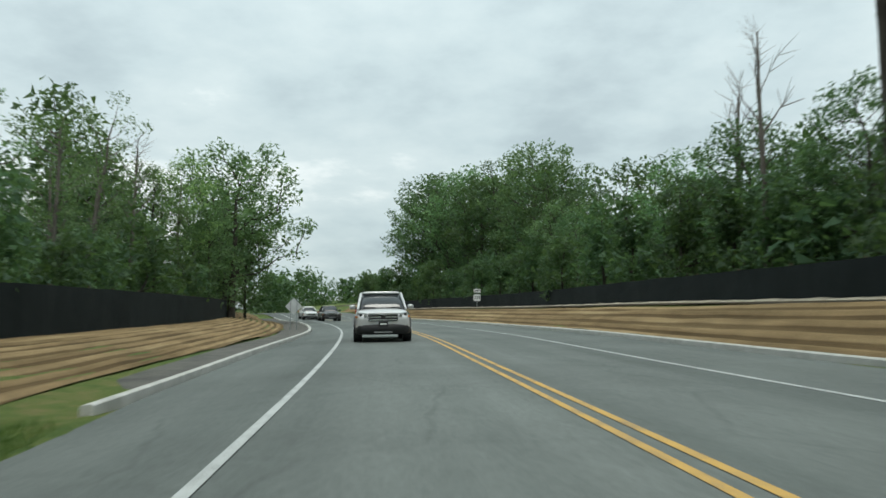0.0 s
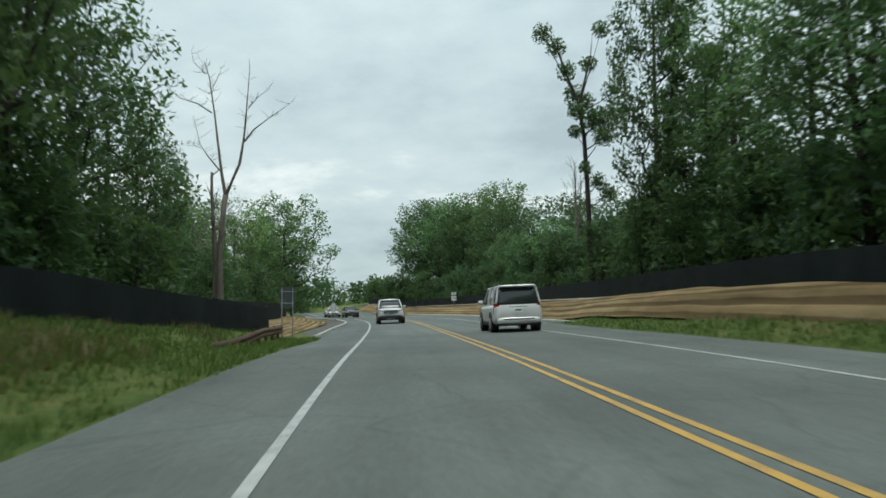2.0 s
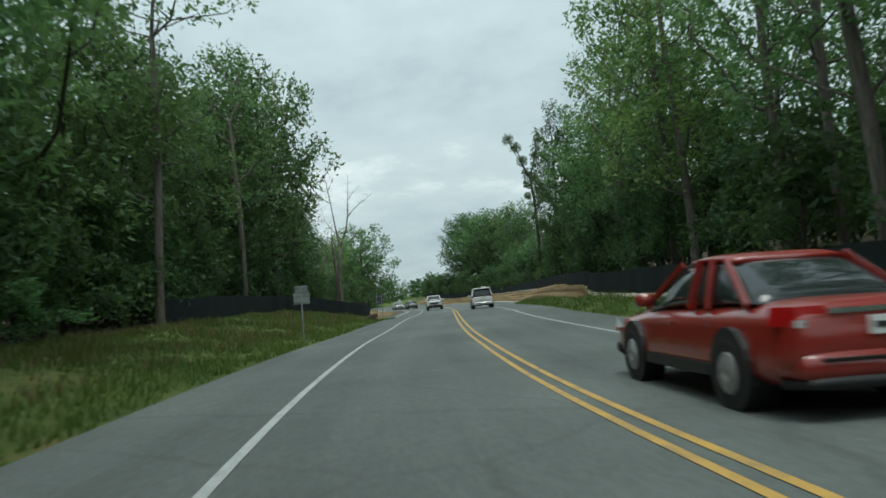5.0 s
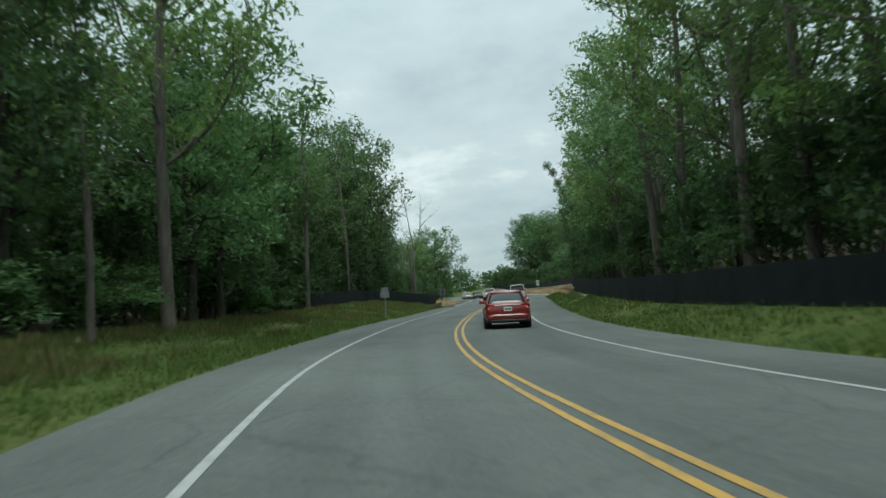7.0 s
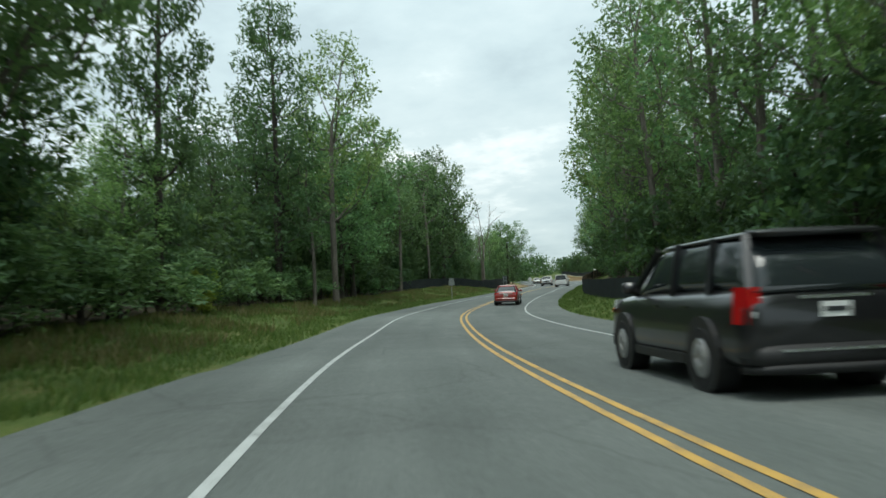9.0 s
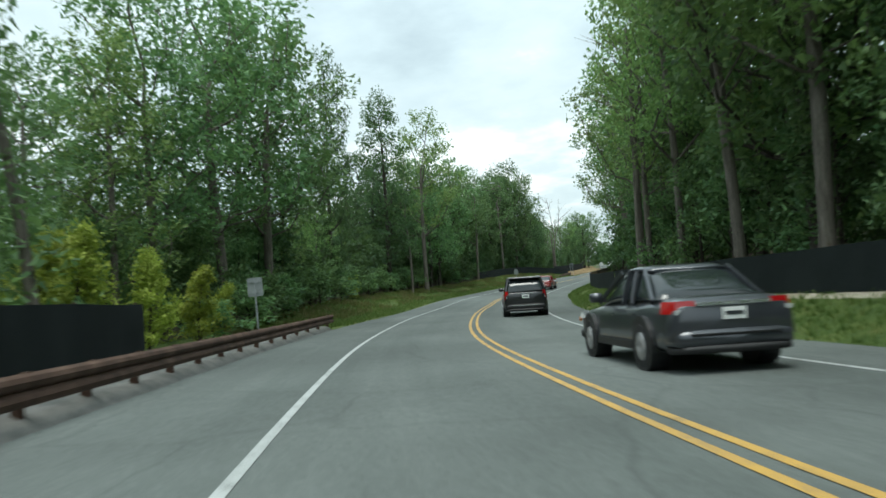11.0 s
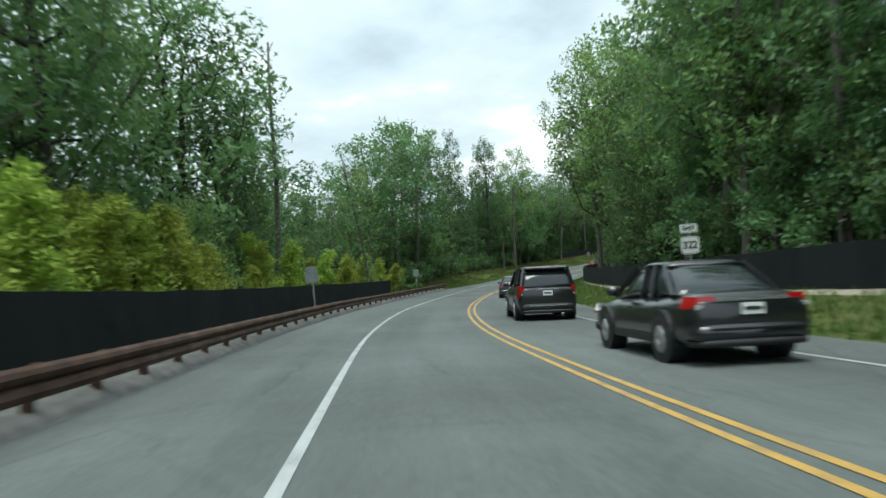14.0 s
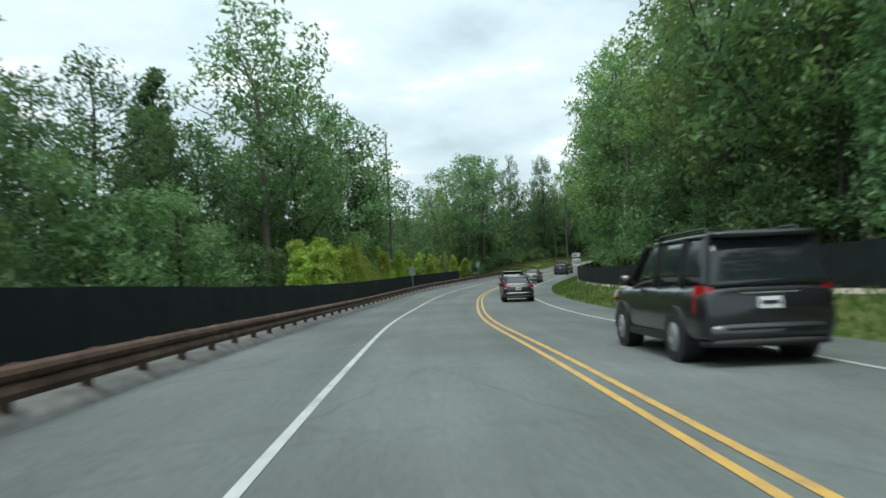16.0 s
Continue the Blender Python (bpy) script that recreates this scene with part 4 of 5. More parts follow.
def fork_tree(s, u):
    """The tall dead tree whose trunk parts into two bare leaders."""
    rng = np.random.default_rng(3)
    root = new("dead_tree")
    tagged(root, "tall bare dead tree forked into two pale leaders", "dead tree")
    g = Geo()
    g.tube([(0.1, 0, -0.3), (0.05, 0, 1.5), (0.0, 0, 4), (0.1, 0, 5.8), (0.28, 0, 7.5)], [0.27, 0.2, 0.17, 0.155, 0.145], 9)
    f = Vector((0.28, 0, 7.45))
    limbs = [([(0, 0), (-0.27, 1.3), (-0.55, 3.1), (-0.8, 4.85), (-1.2, 7.3), (-1.55, 8.4)], 0.115), ([(0, 0), (0.8, 1.85), (1.05, 3.3), (1.2, 4.85), (1.4, 7.5)], 0.12),
             ([(-0.35, 1.5), (-1.0, 2.3), (-1.45, 3.0), (-1.8, 4.7)], 0.05), ([(-1.4, 2.8), (-2.2, 3.1)], 0.02), ([(-0.85, 4.9), (-1.7, 5.5), (-2.7, 5.85), (-3.6, 6.6)], 0.05),
             ([(1.05, 3.2), (1.6, 3.9), (2.4, 4.5), (3.8, 5.5)], 0.06), ([(1.25, 5.2), (1.8, 5.9), (2.4, 6.4)], 0.03), ([(-1.0, 6.0), (-0.6, 6.9), (-0.3, 7.8)], 0.03), ([(-1.2, 7.2), (-1.9, 7.9), (-2.0, 8.6)], 0.025)]
    for path, r in limbs:
        y = rng.normal() * 0.12
        pts = [f + Vector((x, y * i, z)) for i, (x, z) in enumerate(path)]
        g.tube(pts, [r * (1 - 0.88 * i / (len(pts) - 1)) for i in range(len(pts))], 6, False)
        for k in range(4 * len(pts)):
            i = rng.integers(len(pts) // 2 if r > 0.1 else 0, len(pts) - 1)
            e = pts[i].lerp(pts[i + 1], rng.uniform(0, 1))
            d = Vector((rng.normal() * 0.5, rng.normal() * 0.5, rng.uniform(0.2, 0.9)))
            q = e + d * rng.uniform(0.4, 0.9)
            g.tube([e, e.lerp(q, 0.6) + Vector((d.x * 0.1, 0, 0)), q], [0.014, 0.009, 0.003], 3, False)
    g.done("trunk", BARK_PALE, root, smooth=True)
    root.matrix_world = stand(s, u, 0, 0, 1.0, False)


def snag(s, u, H, lean, label, leafy, turn=0, thick=0.22):
    """A broken dead stem with a few limbs and, where leafy, vines."""
    rng = np.random.default_rng(int(abs(s)))
    root = new("dead_tree")
    tagged(root, label, "dead tree")
    g = Geo()
    pts = [Vector((lean * t * H + 0.15 * math.sin(5 * t), 0.1 * math.sin(3 * t), H * t)) for t in np.linspace(0, 1, 8)]
    g.tube(pts, list(np.linspace(thick, thick * 0.32, 8)), 7)
    ends = []
    for i in range(9):
        p = pts[3].lerp(pts[7], rng.uniform(0, 1))
        d = Vector((rng.normal(), rng.normal(), 0.9)).normalized()
        e = p + d * rng.uniform(0.8, 2.2)
        g.tube([p, p.lerp(e, 0.5) + Vector((0, 0, 0.1)), e], [0.045, 0.03, 0.006], 5, False)
        ends += [e, p.lerp(e, 0.6)]
    g.done("trunk", BARK_PALE, root, smooth=True)
    if leafy:
        c = np.array([tuple(p) for p in ends + pts + [a.lerp(b, 0.5) for a, b in zip(pts[:5], pts[1:])] if p.z < 0.82 * H])
        pos = c[rng.integers(0, len(c), 1300)] + rng.normal(size=(1300, 3)) * 0.36
        leaf_mesh("vine_leaves", pos, 0.24, rng, LEAF_MID, root)
    root.matrix_world = stand(s, u, 0, turn, 1.0, False)


def vine_tree(s, u):
    """The slim tree with two leaders, bare below and hung with leaf clumps above."""
    rng = np.random.default_rng(17)
    root = new("tree")
    tagged(root, "slim tall tree parted into two leaders hung with leaf clumps", "tree", group="trees beside the road")
    stem = [(0.1, 0, -0.3), (0.0, 0, 3.0), (0.0, 0, 6.7), (-0.08, 0, 10.0), (-0.3, 0, 12.2)]
    west = [(-0.3, 0, 12.2), (-0.9, 0.1, 13.8), (-1.5, 0.1, 15.6), (-2.4, 0.2, 17.3)]
    east = [(-0.3, 0, 12.2), (0.1, -0.1, 13.8), (0.5, -0.1, 15.2), (0.7, 0, 16.6)]
    g = Geo()
    g.tube(stem, [0.22, 0.17, 0.15, 0.13, 0.11], 8, False)
    g.tube(west, [0.1, 0.08, 0.05, 0.015], 6, False)
    g.tube(east, [0.09, 0.07, 0.04, 0.012], 6, False)
    knots = [(-2.3, 17.1, 0.75), (-1.6, 16.0, 0.7), (-1.0, 14.4, 0.7), (-0.5, 13.0, 0.75), (0.7, 16.3, 0.6), (0.5, 15.0, 0.6), (1.5, 12.6, 0.85), (1.9, 11.6, 0.85),
             (0.9, 11.2, 0.85), (1.2, 10.2, 0.8), (0.2, 11.0, 0.8), (-0.7, 11.6, 0.6), (-0.8, 10.3, 0.45), (0.35, 9.6, 0.6), (0.8, 7.4, 0.6), (1.1, 6.5, 0.6), (-0.4, 7.9, 0.45), (0.1, 12.4, 0.7)]
    pos = []
    for x, z, r in knots:
        y = rng.normal() * 0.7
        foot = Vector((0.0 if z < 12 else -0.3, 0, min(z - 0.9, 12.2)))
        g.tube([foot, foot.lerp(Vector((x, y, z)), 0.55) + Vector((0, 0, -0.12)), (x, y, z)], [0.05, 0.03, 0.008], 4, False)
        o = rng.normal(size=(int(560 * r), 3))
        o /= np.linalg.norm(o, axis=1)[:, None]
        pos.append(o * (rng.uniform(0, 1, size=len(o)) ** 0.5)[:, None] * r + np.array([x, y, z]))
    g.done("trunk", BARK, root, smooth=True)
    leaf_mesh("crown", np.concatenate(pos), 0.19, rng, LEAF_DARK, root)
    root.matrix_world = stand(s, u, 0, 0, 1.0, False)


fork_tree(-15.6, -9.6)
snag(130.2, -6.3, 11.2, -0.16, "broken leaning dead stem rising above the trees", True, 0, 0.13)
vine_tree(-16.9, 12.3)
plant("tower", -7.0, 13.0, 0.86, group="trees beside the road", wide=0.64)
snag(141.0, -10.0, 16.8, 0.005, "thin dead snag wrapped in sparse vines", True)
plant("dead", -26, 14.2, 0.80, wide=0.85)
snag(-16, -10.05, 8.9, 0.0, "broken pale dead stem beside the forked tree", False)
plant("dead", -31, 16, 0.75)
plant("dead", -58, -15.5, 1.0)
plant("dead", 62, 13, 1.3)
plant("dead", 103, 11.0, 1.1)
plant("light", 108, 12.0, 1.15, group="trees beside the road", wide=0.75)

# left of the road, from the far end forwards
rng = np.random.default_rng(21)
LEFT = [("edge", -112, -9, 0.8), ("far_oak", -103, -9, 0.85), ("edge", -95, -9.5, 0.85), ("edge", -87, -9.5, 0.9), ("far_oak", -79, -9.5, 1.0), ("oak", -69, -8.8, 1.0, 1.1), ("edge", -72, -7.6, 0.55), ("edge", -64, -10.4, 0.6), ("light", -64, -13, 0.8), ("edge", -60, -14.5, 0.7),
        ("far_oak", -56, -19, 0.6), ("sparse", -50, -16, 0.75), ("edge", -47, -20, 0.42), ("sparse", -42.5, -14.5, 0.80), ("sparse", -38, -15, 0.66), ("sparse", -34, -13.5, 0.66), ("edge", -40, -19, 0.36),
        ("far_oak", -31, -17, 0.42), ("edge", -24, -15, 0.34), ("sparse", -27, -13.5, 0.62), ("dark", -17, -13.4, 0.62, 0.9), ("dark", -14.5, -13.9, 0.66), ("dark", -11, -14.0, 0.72), ("dark", -6, -14.2, 0.95), ("dark", -1, -14.4, 1.0),
        ("dark", 5, -14, 1.0), ("oak", 11, -10.6, 1.18, 0.67), ("dark", 6.5, -12.2, 1.12, 0.8), ("dark", 14.5, -12.5, 1.05, 0.85), ("dark", 18, -13.2, 0.82), ("sparse", 20.5, -10.4, 1.1), ("edge", 24, -13.5, 0.86), ("dark", 28.5, -13.5, 0.8), ("oak", 33, -13, 0.95),
        ("edge", 38, -12.5, 0.85), ("sparse", 36, -9.8, 1.12), ("edge", 45, -12, 0.82), ("dark", 49, -12, 0.82), ("dark", 53, -12, 0.85), ("oak", 51, -11, 1.12), ("edge", 59.5, -13.5, 0.8), ("oak", 58.5, -8.8, 0.72), ("light", 63.5, -7.7, 1.2, 0.88), ("oak", 54, -9.2, 0.78),
        ("dark", 62, -14, 0.8), ("tower", 70.0, -9.6, 0.95, 0.8), ("tower", 88, -9.4, 0.9, 0.56), ("dark", 68, -14.6, 0.62), ("sparse", 69.8, -7.4, 0.72), ("dark", 75, -12, 0.5), ("pale", 79, -12.5, 0.44), ("dark", 83.5, -13, 0.42), ("pale", 86.5, -12.5, 0.42), ("pale", 96, -10.5, 0.5), ("dark", 97, -13, 1.05),
        ("maple", 101, -9.6, 1.04), ("pale", 90, -10.2, 0.42), ("maple", 106.8, -10.0, 1.06), ("maple", 111.5, -11.6, 0.92), ("pale", 115, -11.5, 0.72), ("open", 118, -13, 0.62), ("evergreen", 122, -14, 0.8), ("sparse", 128, -11.5, 0.58),
        ("oak", 126, -15, 0.64), ("edge", 133, -15, 0.56), ("edge", 137.2, -13.2, 0.86, 0.75), ("dark", 139.5, -15, 0.86), ("dark", 146, -14, 1.0), ("oak", 149.5, -13.2, 1.15), ("willow", 155.6, -9.2, 0.66), ("oak", 155, -16, 1.0), ("maple", 166.6, -13.4, 1.26), ("oak", 160.5, -13.0, 1.2, 0.85), ("oak", 160.0, -16.5, 0.85), ("edge", 165.5, -15.5, 0.7),
        ("evergreen", 172, -18.5, 1.2), ("evergreen", 176.5, -17, 1.3), ("dark", 175, -15, 0.68), ("dark", 181, -15.2, 0.66), ("dark", 186, -15.8, 0.72), ("dark", 191.5, -15.5, 0.58), ("dark", 196.5, -14.5, 0.55), ("dark", 203, -15, 1.0), ("edge", 212, -14, 1.0)]
for key, s, u, size, *wide in LEFT:
    plant(key, s, u, size, group="trees beside the road", wide=wide[0] if wide else 1.0)
# right of the road
RIGHT = [("far_oak", -29.5, 15.6, 0.48), ("edge", -25, 15.4, 0.34), ("column", -7.6, 13.5, 0.82), ("column", -4.5, 15.0, 0.64), ("dark", -6.5, 16.2, 0.66), ("dark", -8.5, 17.2, 0.66), ("dark", -1.5, 14.2, 0.7), ("edge", 2.5, 15.0, 0.74), ("dark", 6.5, 14.5, 0.72), ("oak", 10.5, 15, 0.88),
         ("light", 103.5, 11.4, 0.95, 0.8), ("light", 118, 11.5, 1.3, 0.74), ("light", 122.5, 12.4, 1.2), ("sparse", 160, 12.2, 1.1), ("sparse", 156, 13, 1.05)]
for s in np.arange(-114, -22, 5.0):
    near = smooth(-80, -48, s)
    RIGHT.append((("far_oak", "far_oak", "oak", "far_oak")[int(s) % 4], s + rng.uniform(-1.5, 1.5), 17 + rng.uniform(-2, 3) + 5.0 * (1 - near), (1.08 - 0.64 * near) * rng.uniform(0.9, 1.1)))
for s in np.arange(-20, 0, 4.5):
    RIGHT.append(("far_oak", s, 17.5 + rng.uniform(-1, 2), 0.40 * rng.uniform(0.9, 1.1)))
for k, s in enumerate(np.arange(14, 236, 4.6)):
    key = (("open", "open", "light", "open", "pale", "open", "sparse", "open") if s < 98 else ("pale", "open", "pale", "edge", "light", "open", "pale", "oak"))[k % 8]
    RIGHT.append((key, s + rng.uniform(-1.2, 1.2), 13.4 + rng.uniform(-0.5, 2.2), rng.uniform(0.92, 1.12) * (0.84 if s < 22 else 1.0)))
for key, s, u, size, *wide in RIGHT:
    plant(key, s, u, size, group="trees beside the road", wide=wide[0] if wide else 1.0)
# filling rows between the edge trees
for s in np.arange(0, 114, 5.6):
    plant("dark", s + rng.uniform(-1.5, 1.5), -17.2 + rng.uniform(-1, 1), (0.98 if s < 22 else 0.72 if s < 58 else 0.85 if s < 68 else 0.42 if s < 95 else 0.55) * rng.uniform(0.92, 1.06), group="trees deeper in the wood")
for s in np.arange(6, 232, 6.2):
    plant(("open" if int(s) % 2 else "edge") if s < 96 else "edge", s + rng.uniform(-1.5, 1.5), 17.6 + rng.uniform(-1, 1), rng.uniform(0.78, 0.98) * (0.72 if 44 < s < 118 else 0.86 if 14 < s < 44 else 0.78 if s < 14 else 1.0), group="trees deeper in the wood")
# deeper rows
for s in np.arange(-118, 232, 7.0):
    tall = 0.55 if -52 < s < 4 else 0.62 if 34 < s < 70 else 0.45 if 70 < s < 95 else 0.58 if 116 < s < 145 else 0.7 if s > 145 else 0.85
    plant("back", s + rng.uniform(-2, 2), -22 + rng.uniform(-3, 3), tall * rng.uniform(0.85, 1.1), group="trees deeper in the wood")
    plant("back", s + rng.uniform(-2, 2), (24 if s > 2 else 28) + rng.uniform(-3, 3), (0.62 if 2 < s < 122 else 0.95 if s > 5 else 0.5 if s > -60 else 0.85) * rng.uniform(0.8, 1.1), group="trees deeper in the wood")
# understory
for s in np.arange(-112, 230, 3.8):
    far_u = -11.0 if s < 55 else -9.6 if not 112 < s < 184 else -12.0
    low = "bush" if s < 98 else "thicket"
    plant(low, s + rng.uniform(-1, 1), far_u + rng.uniform(-1.5, 0.4), rng.uniform(0.7, 1.15), group="shrubs under the trees")
    plant(low, s + rng.uniform(-1, 1), 12.8 + rng.uniform(-0.6, 1.6), rng.uniform(0.75, 1.2), group="shrubs under the trees")
    if s > 98:
        plant("sapling", s + 1.5, 13.4 + rng.uniform(-0.5, 1.0), rng.uniform(0.75, 1.15), group="saplings under the trees")
for s in np.arange(16, 116, 3.2):
    plant("brush" if s < 84 else "thicket", s + rng.uniform(-0.8, 0.8), -11.4 + rng.uniform(-0.6, 0.4), rng.uniform(0.75, 1.15), group="shrubs under the trees")
for s, u, size in ((47, -8.6, 0.7), (62, -8.4, 0.9), (66, -8.8, 1.0), (71, -8.3, 0.8), (77, -8.2, 1.0), (80, -7.8, 0.8), (84.5, -8.4, 1.1), (88, -8.0, 0.9), (92, -8.4, 1.2), (96, -7.8, 1.0), (99.5, -8.2, 1.1), (103, -7.6, 0.9), (106.5, -7.2, 1.0), (110, -7.0, 0.9), (114.5, -7.0, 0.7)):
    plant("bramble", s, u - 0.9, size * 0.85, group="bramble bushes", wide=1.5)
for s, u, size in ((116.5, -6.8, 0.7), (120, -7.2, 0.8), (124, -7.5, 0.9), (127, -7.2, 0.8), (131, -7.0, 0.85), (133.5, -6.6, 0.8), (136, -7.6, 0.9), (140, -7.2, 0.75), (144, -7.4, 0.95), (146.5, -8.2, 1.05), (149, -7.4, 0.9),
                   (152, -7.0, 0.6), (158.2, -7.2, 0.7), (160, -7.6, 0.82), (161.6, -6.9, 0.74), (163.4, -7.5, 0.9), (165, -6.9, 0.8), (166.6, -7.8, 0.92), (168.2, -7.0, 0.84), (170, -7.8, 0.95), (171.6, -6.9, 0.82), (173.2, -7.6, 0.9), (174.8, -6.9, 0.78), (176.4, -7.4, 0.74), (113, -7.2, 0.55), (60, -8.5, 0.45), (83, -8.2, 0.5), (86, -7.6, 0.45)):
    plant("yellow", s, u - 0.9, size * (1.12 if s > 156 else 1.0), group="yellow-green shrubs", wide=1.12 if s > 156 else 0.95)


def far_woods():
    """The wood that closes the view at the far bend: crowns of leaves, one mass."""
    r = np.random.default_rng(9)
    pos = []
    for i in range(150):
        a = radians(r.uniform(-28, 42))
        d = r.uniform(150, 225)
        x, y = -d * math.sin(a), d * math.cos(a)
        h = r.uniform(7, 12) + (4 if a < -0.05 else 0)
        z0 = 4.5 + 0.012 * (d - 120)
        n = 520
        o = r.normal(size=(n, 3))
        o /= np.linalg.norm(o, axis=1)[:, None]
        o *= (r.uniform(0, 1, size=n) ** 0.3)[:, None] * np.array([4.2, 4.2, h / 2])
        for b in range(5):
            k = r.integers(0, n, n // 6)
            o[k] = o[k] * 0.35 + r.normal(size=3) * np.array([2.4, 2.4, h / 5])
        pos.append(o + np.array([x, y, z0 + h / 2]))
    ob = leaf_mesh("far_woods", np.concatenate(pos), 0.9, r, LEAF_DARK, None)
    tagged(ob, "distant green wood closing the view at the bend", "wood", kind="stuff")


far_woods()


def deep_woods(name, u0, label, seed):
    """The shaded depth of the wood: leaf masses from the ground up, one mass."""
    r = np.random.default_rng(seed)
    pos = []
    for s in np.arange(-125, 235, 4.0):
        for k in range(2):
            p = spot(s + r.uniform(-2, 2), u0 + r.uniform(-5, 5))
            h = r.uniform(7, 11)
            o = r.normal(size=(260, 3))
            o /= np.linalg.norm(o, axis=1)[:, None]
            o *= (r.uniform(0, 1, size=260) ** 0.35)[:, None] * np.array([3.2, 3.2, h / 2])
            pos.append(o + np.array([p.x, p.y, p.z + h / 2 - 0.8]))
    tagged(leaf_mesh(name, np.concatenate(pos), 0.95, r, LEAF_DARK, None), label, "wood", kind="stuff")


def undergrowth(name, u0, low, high, mat, s0, s1, label, seed):
    """Tangled growth between the trunks, too many stems to count."""
    r = np.random.default_rng(seed)
    pos = []
    for s in np.arange(s0, s1, 2.4):
        p = spot(s + r.uniform(-1, 1), u0 + r.uniform(-1.6, 1.6))
        h = r.uniform(low, high)
        o = r.normal(size=(340, 3))
        o /= np.linalg.norm(o, axis=1)[:, None]
        o *= (r.uniform(0, 1, size=340) ** 0.4)[:, None] * np.array([2.0, 2.0, h / 2])
        for b in range(4):
            k = r.integers(0, 340, 50)
            o[k] = o[k] * 0.3 + r.normal(size=3) * np.array([1.3, 1.3, h / 4])
        pos.append(o + np.array([p.x, p.y, p.z + h / 2 - 0.5]))
    tagged(leaf_mesh(name, np.concatenate(pos), 0.46, r, mat, None), label, "undergrowth", kind="stuff")


for name, u0, low, high, mat, s0, s1, seed in (("undergrowth", -15.2, 3.5, 5.6, LEAF_DARK, -112, 8, 41), ("undergrowth", -15.0, 5.0, 8.0, LEAF_DARK, 8, 112, 42), ("undergrowth", -16.0, 4.5, 8.0, LEAF_MID, 112, 228, 43),
                                               ("undergrowth", 16.6, 3.4, 5.2, LEAF_DARK, -112, -2, 44), ("undergrowth", 16.6, 5.0, 8.0, LEAF_DARK, -2, 112, 45), ("undergrowth", 16.8, 4.0, 7.0, LEAF_MID, 112, 228, 46)):
    undergrowth(name, u0, low, high, mat, s0, s1, "tangled green undergrowth between the trunks", seed)
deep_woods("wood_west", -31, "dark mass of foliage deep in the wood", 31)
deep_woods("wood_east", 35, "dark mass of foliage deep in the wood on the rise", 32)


# ---- grass ----
def grass(name, zones, count, seed, label, mat=None, bare=-0.35):
    r = np.random.default_rng(seed)
    base, hgt = [], []
    tot = sum((s1 - s0) * w for s0, s1, _, w, _ in zones)
    for s0, s1, ufun, w, hh in zones:
        n = int(count * (s1 - s0) * w / tot)
        for s in np.sort(r.uniform(s0, s1, n)):
            u = ufun(s) + r.uniform(0, w)
            patch = noise.noise(Vector((s * 0.25, u * 0.6, 4)))
            if patch < bare and r.uniform() < (0.6 if bare < 0 else 0.93):
                continue
            base.append(tuple(spot(s, u, -0.02)))
            hgt.append(hh * r.uniform(0.5, 1.3) * (1 + 0.5 * patch))
    b, h = np.array(base), np.array(hgt)
    n = len(b)
    k = 3
    ang = r.uniform(0, 6.28, (n, k))
    leanv = r.uniform(0.15, 0.8, (n, k))
    d = np.stack([np.cos(ang), np.sin(ang), np.zeros_like(ang)], -1)
    side = np.stack([-np.sin(ang), np.cos(ang), np.zeros_like(ang)], -1)
    hh = h[:, None, None]
    root = b[:, None] + d * 0.04 + r.normal(size=(n, k, 3)) * np.array([0.05, 0.05, 0])
    v = np.empty((n, k, 3, 3))
    v[:, :, 0] = root - side * (0.012 + 0.05 * hh)
    v[:, :, 1] = root + side * (0.012 + 0.05 * hh)
    v[:, :, 2] = root + d * leanv[..., None] * hh + np.array([0, 0, 1]) * hh
    m = n * k
    me = bpy.data.meshes.new(name)
    me.vertices.add(3 * m)
    me.vertices.foreach_set("co", v.reshape(-1).astype(np.float32))
    me.loops.add(3 * m)
    me.loops.foreach_set("vertex_index", np.arange(3 * m, dtype=np.int32))
    me.polygons.add(m)
    me.polygons.foreach_set("loop_start", np.arange(0, 3 * m, 3, dtype=np.int32))
    me.polygons.foreach_set("loop_total", np.full(m, 3, dtype=np.int32))
    me.materials.append(mat or BLADE)
    me.update()
    tagged(new(name, me), label, "grass", kind="stuff")


grass("grass", [(-10, 108, lambda s: left_edge(s) - 6.2, 6.1, 0.16), (-8, 225, lambda s: right_edge(s) + 0.02, 3.0, 0.14), (104, 127, lambda s: left_edge(s) - 4.0, 3.6, 0.2)], 52000, 4, "uneven roadside grass, green with dry straw-coloured patches")


grass("dry_grass", [(0, 108, lambda s: left_edge(s) - 6.0, 4.4, 0.26)], 11000, 8, "straw-coloured dry grass stems on the upper slope", DRY, 0.02)


# ---- vehicles ----
def ring(y, w, zb, zt, taper=0.0, e=0.38, n=20):
    pts, zm, hh = [], (zb + zt) / 2, (zt - zb) / 2
    for i in range(n):
        a = 2 * math.pi * (i + 0.5) / n
        c, q = math.cos(a), math.sin(a)
        x, z = math.copysign(abs(c) ** e, c) * w, zm + math.copysign(abs(q) ** e, q) * hh
        pts.append((x * (1 - taper * (z - zb) / max(zt - zb, 0.01)), y, z))
    return pts


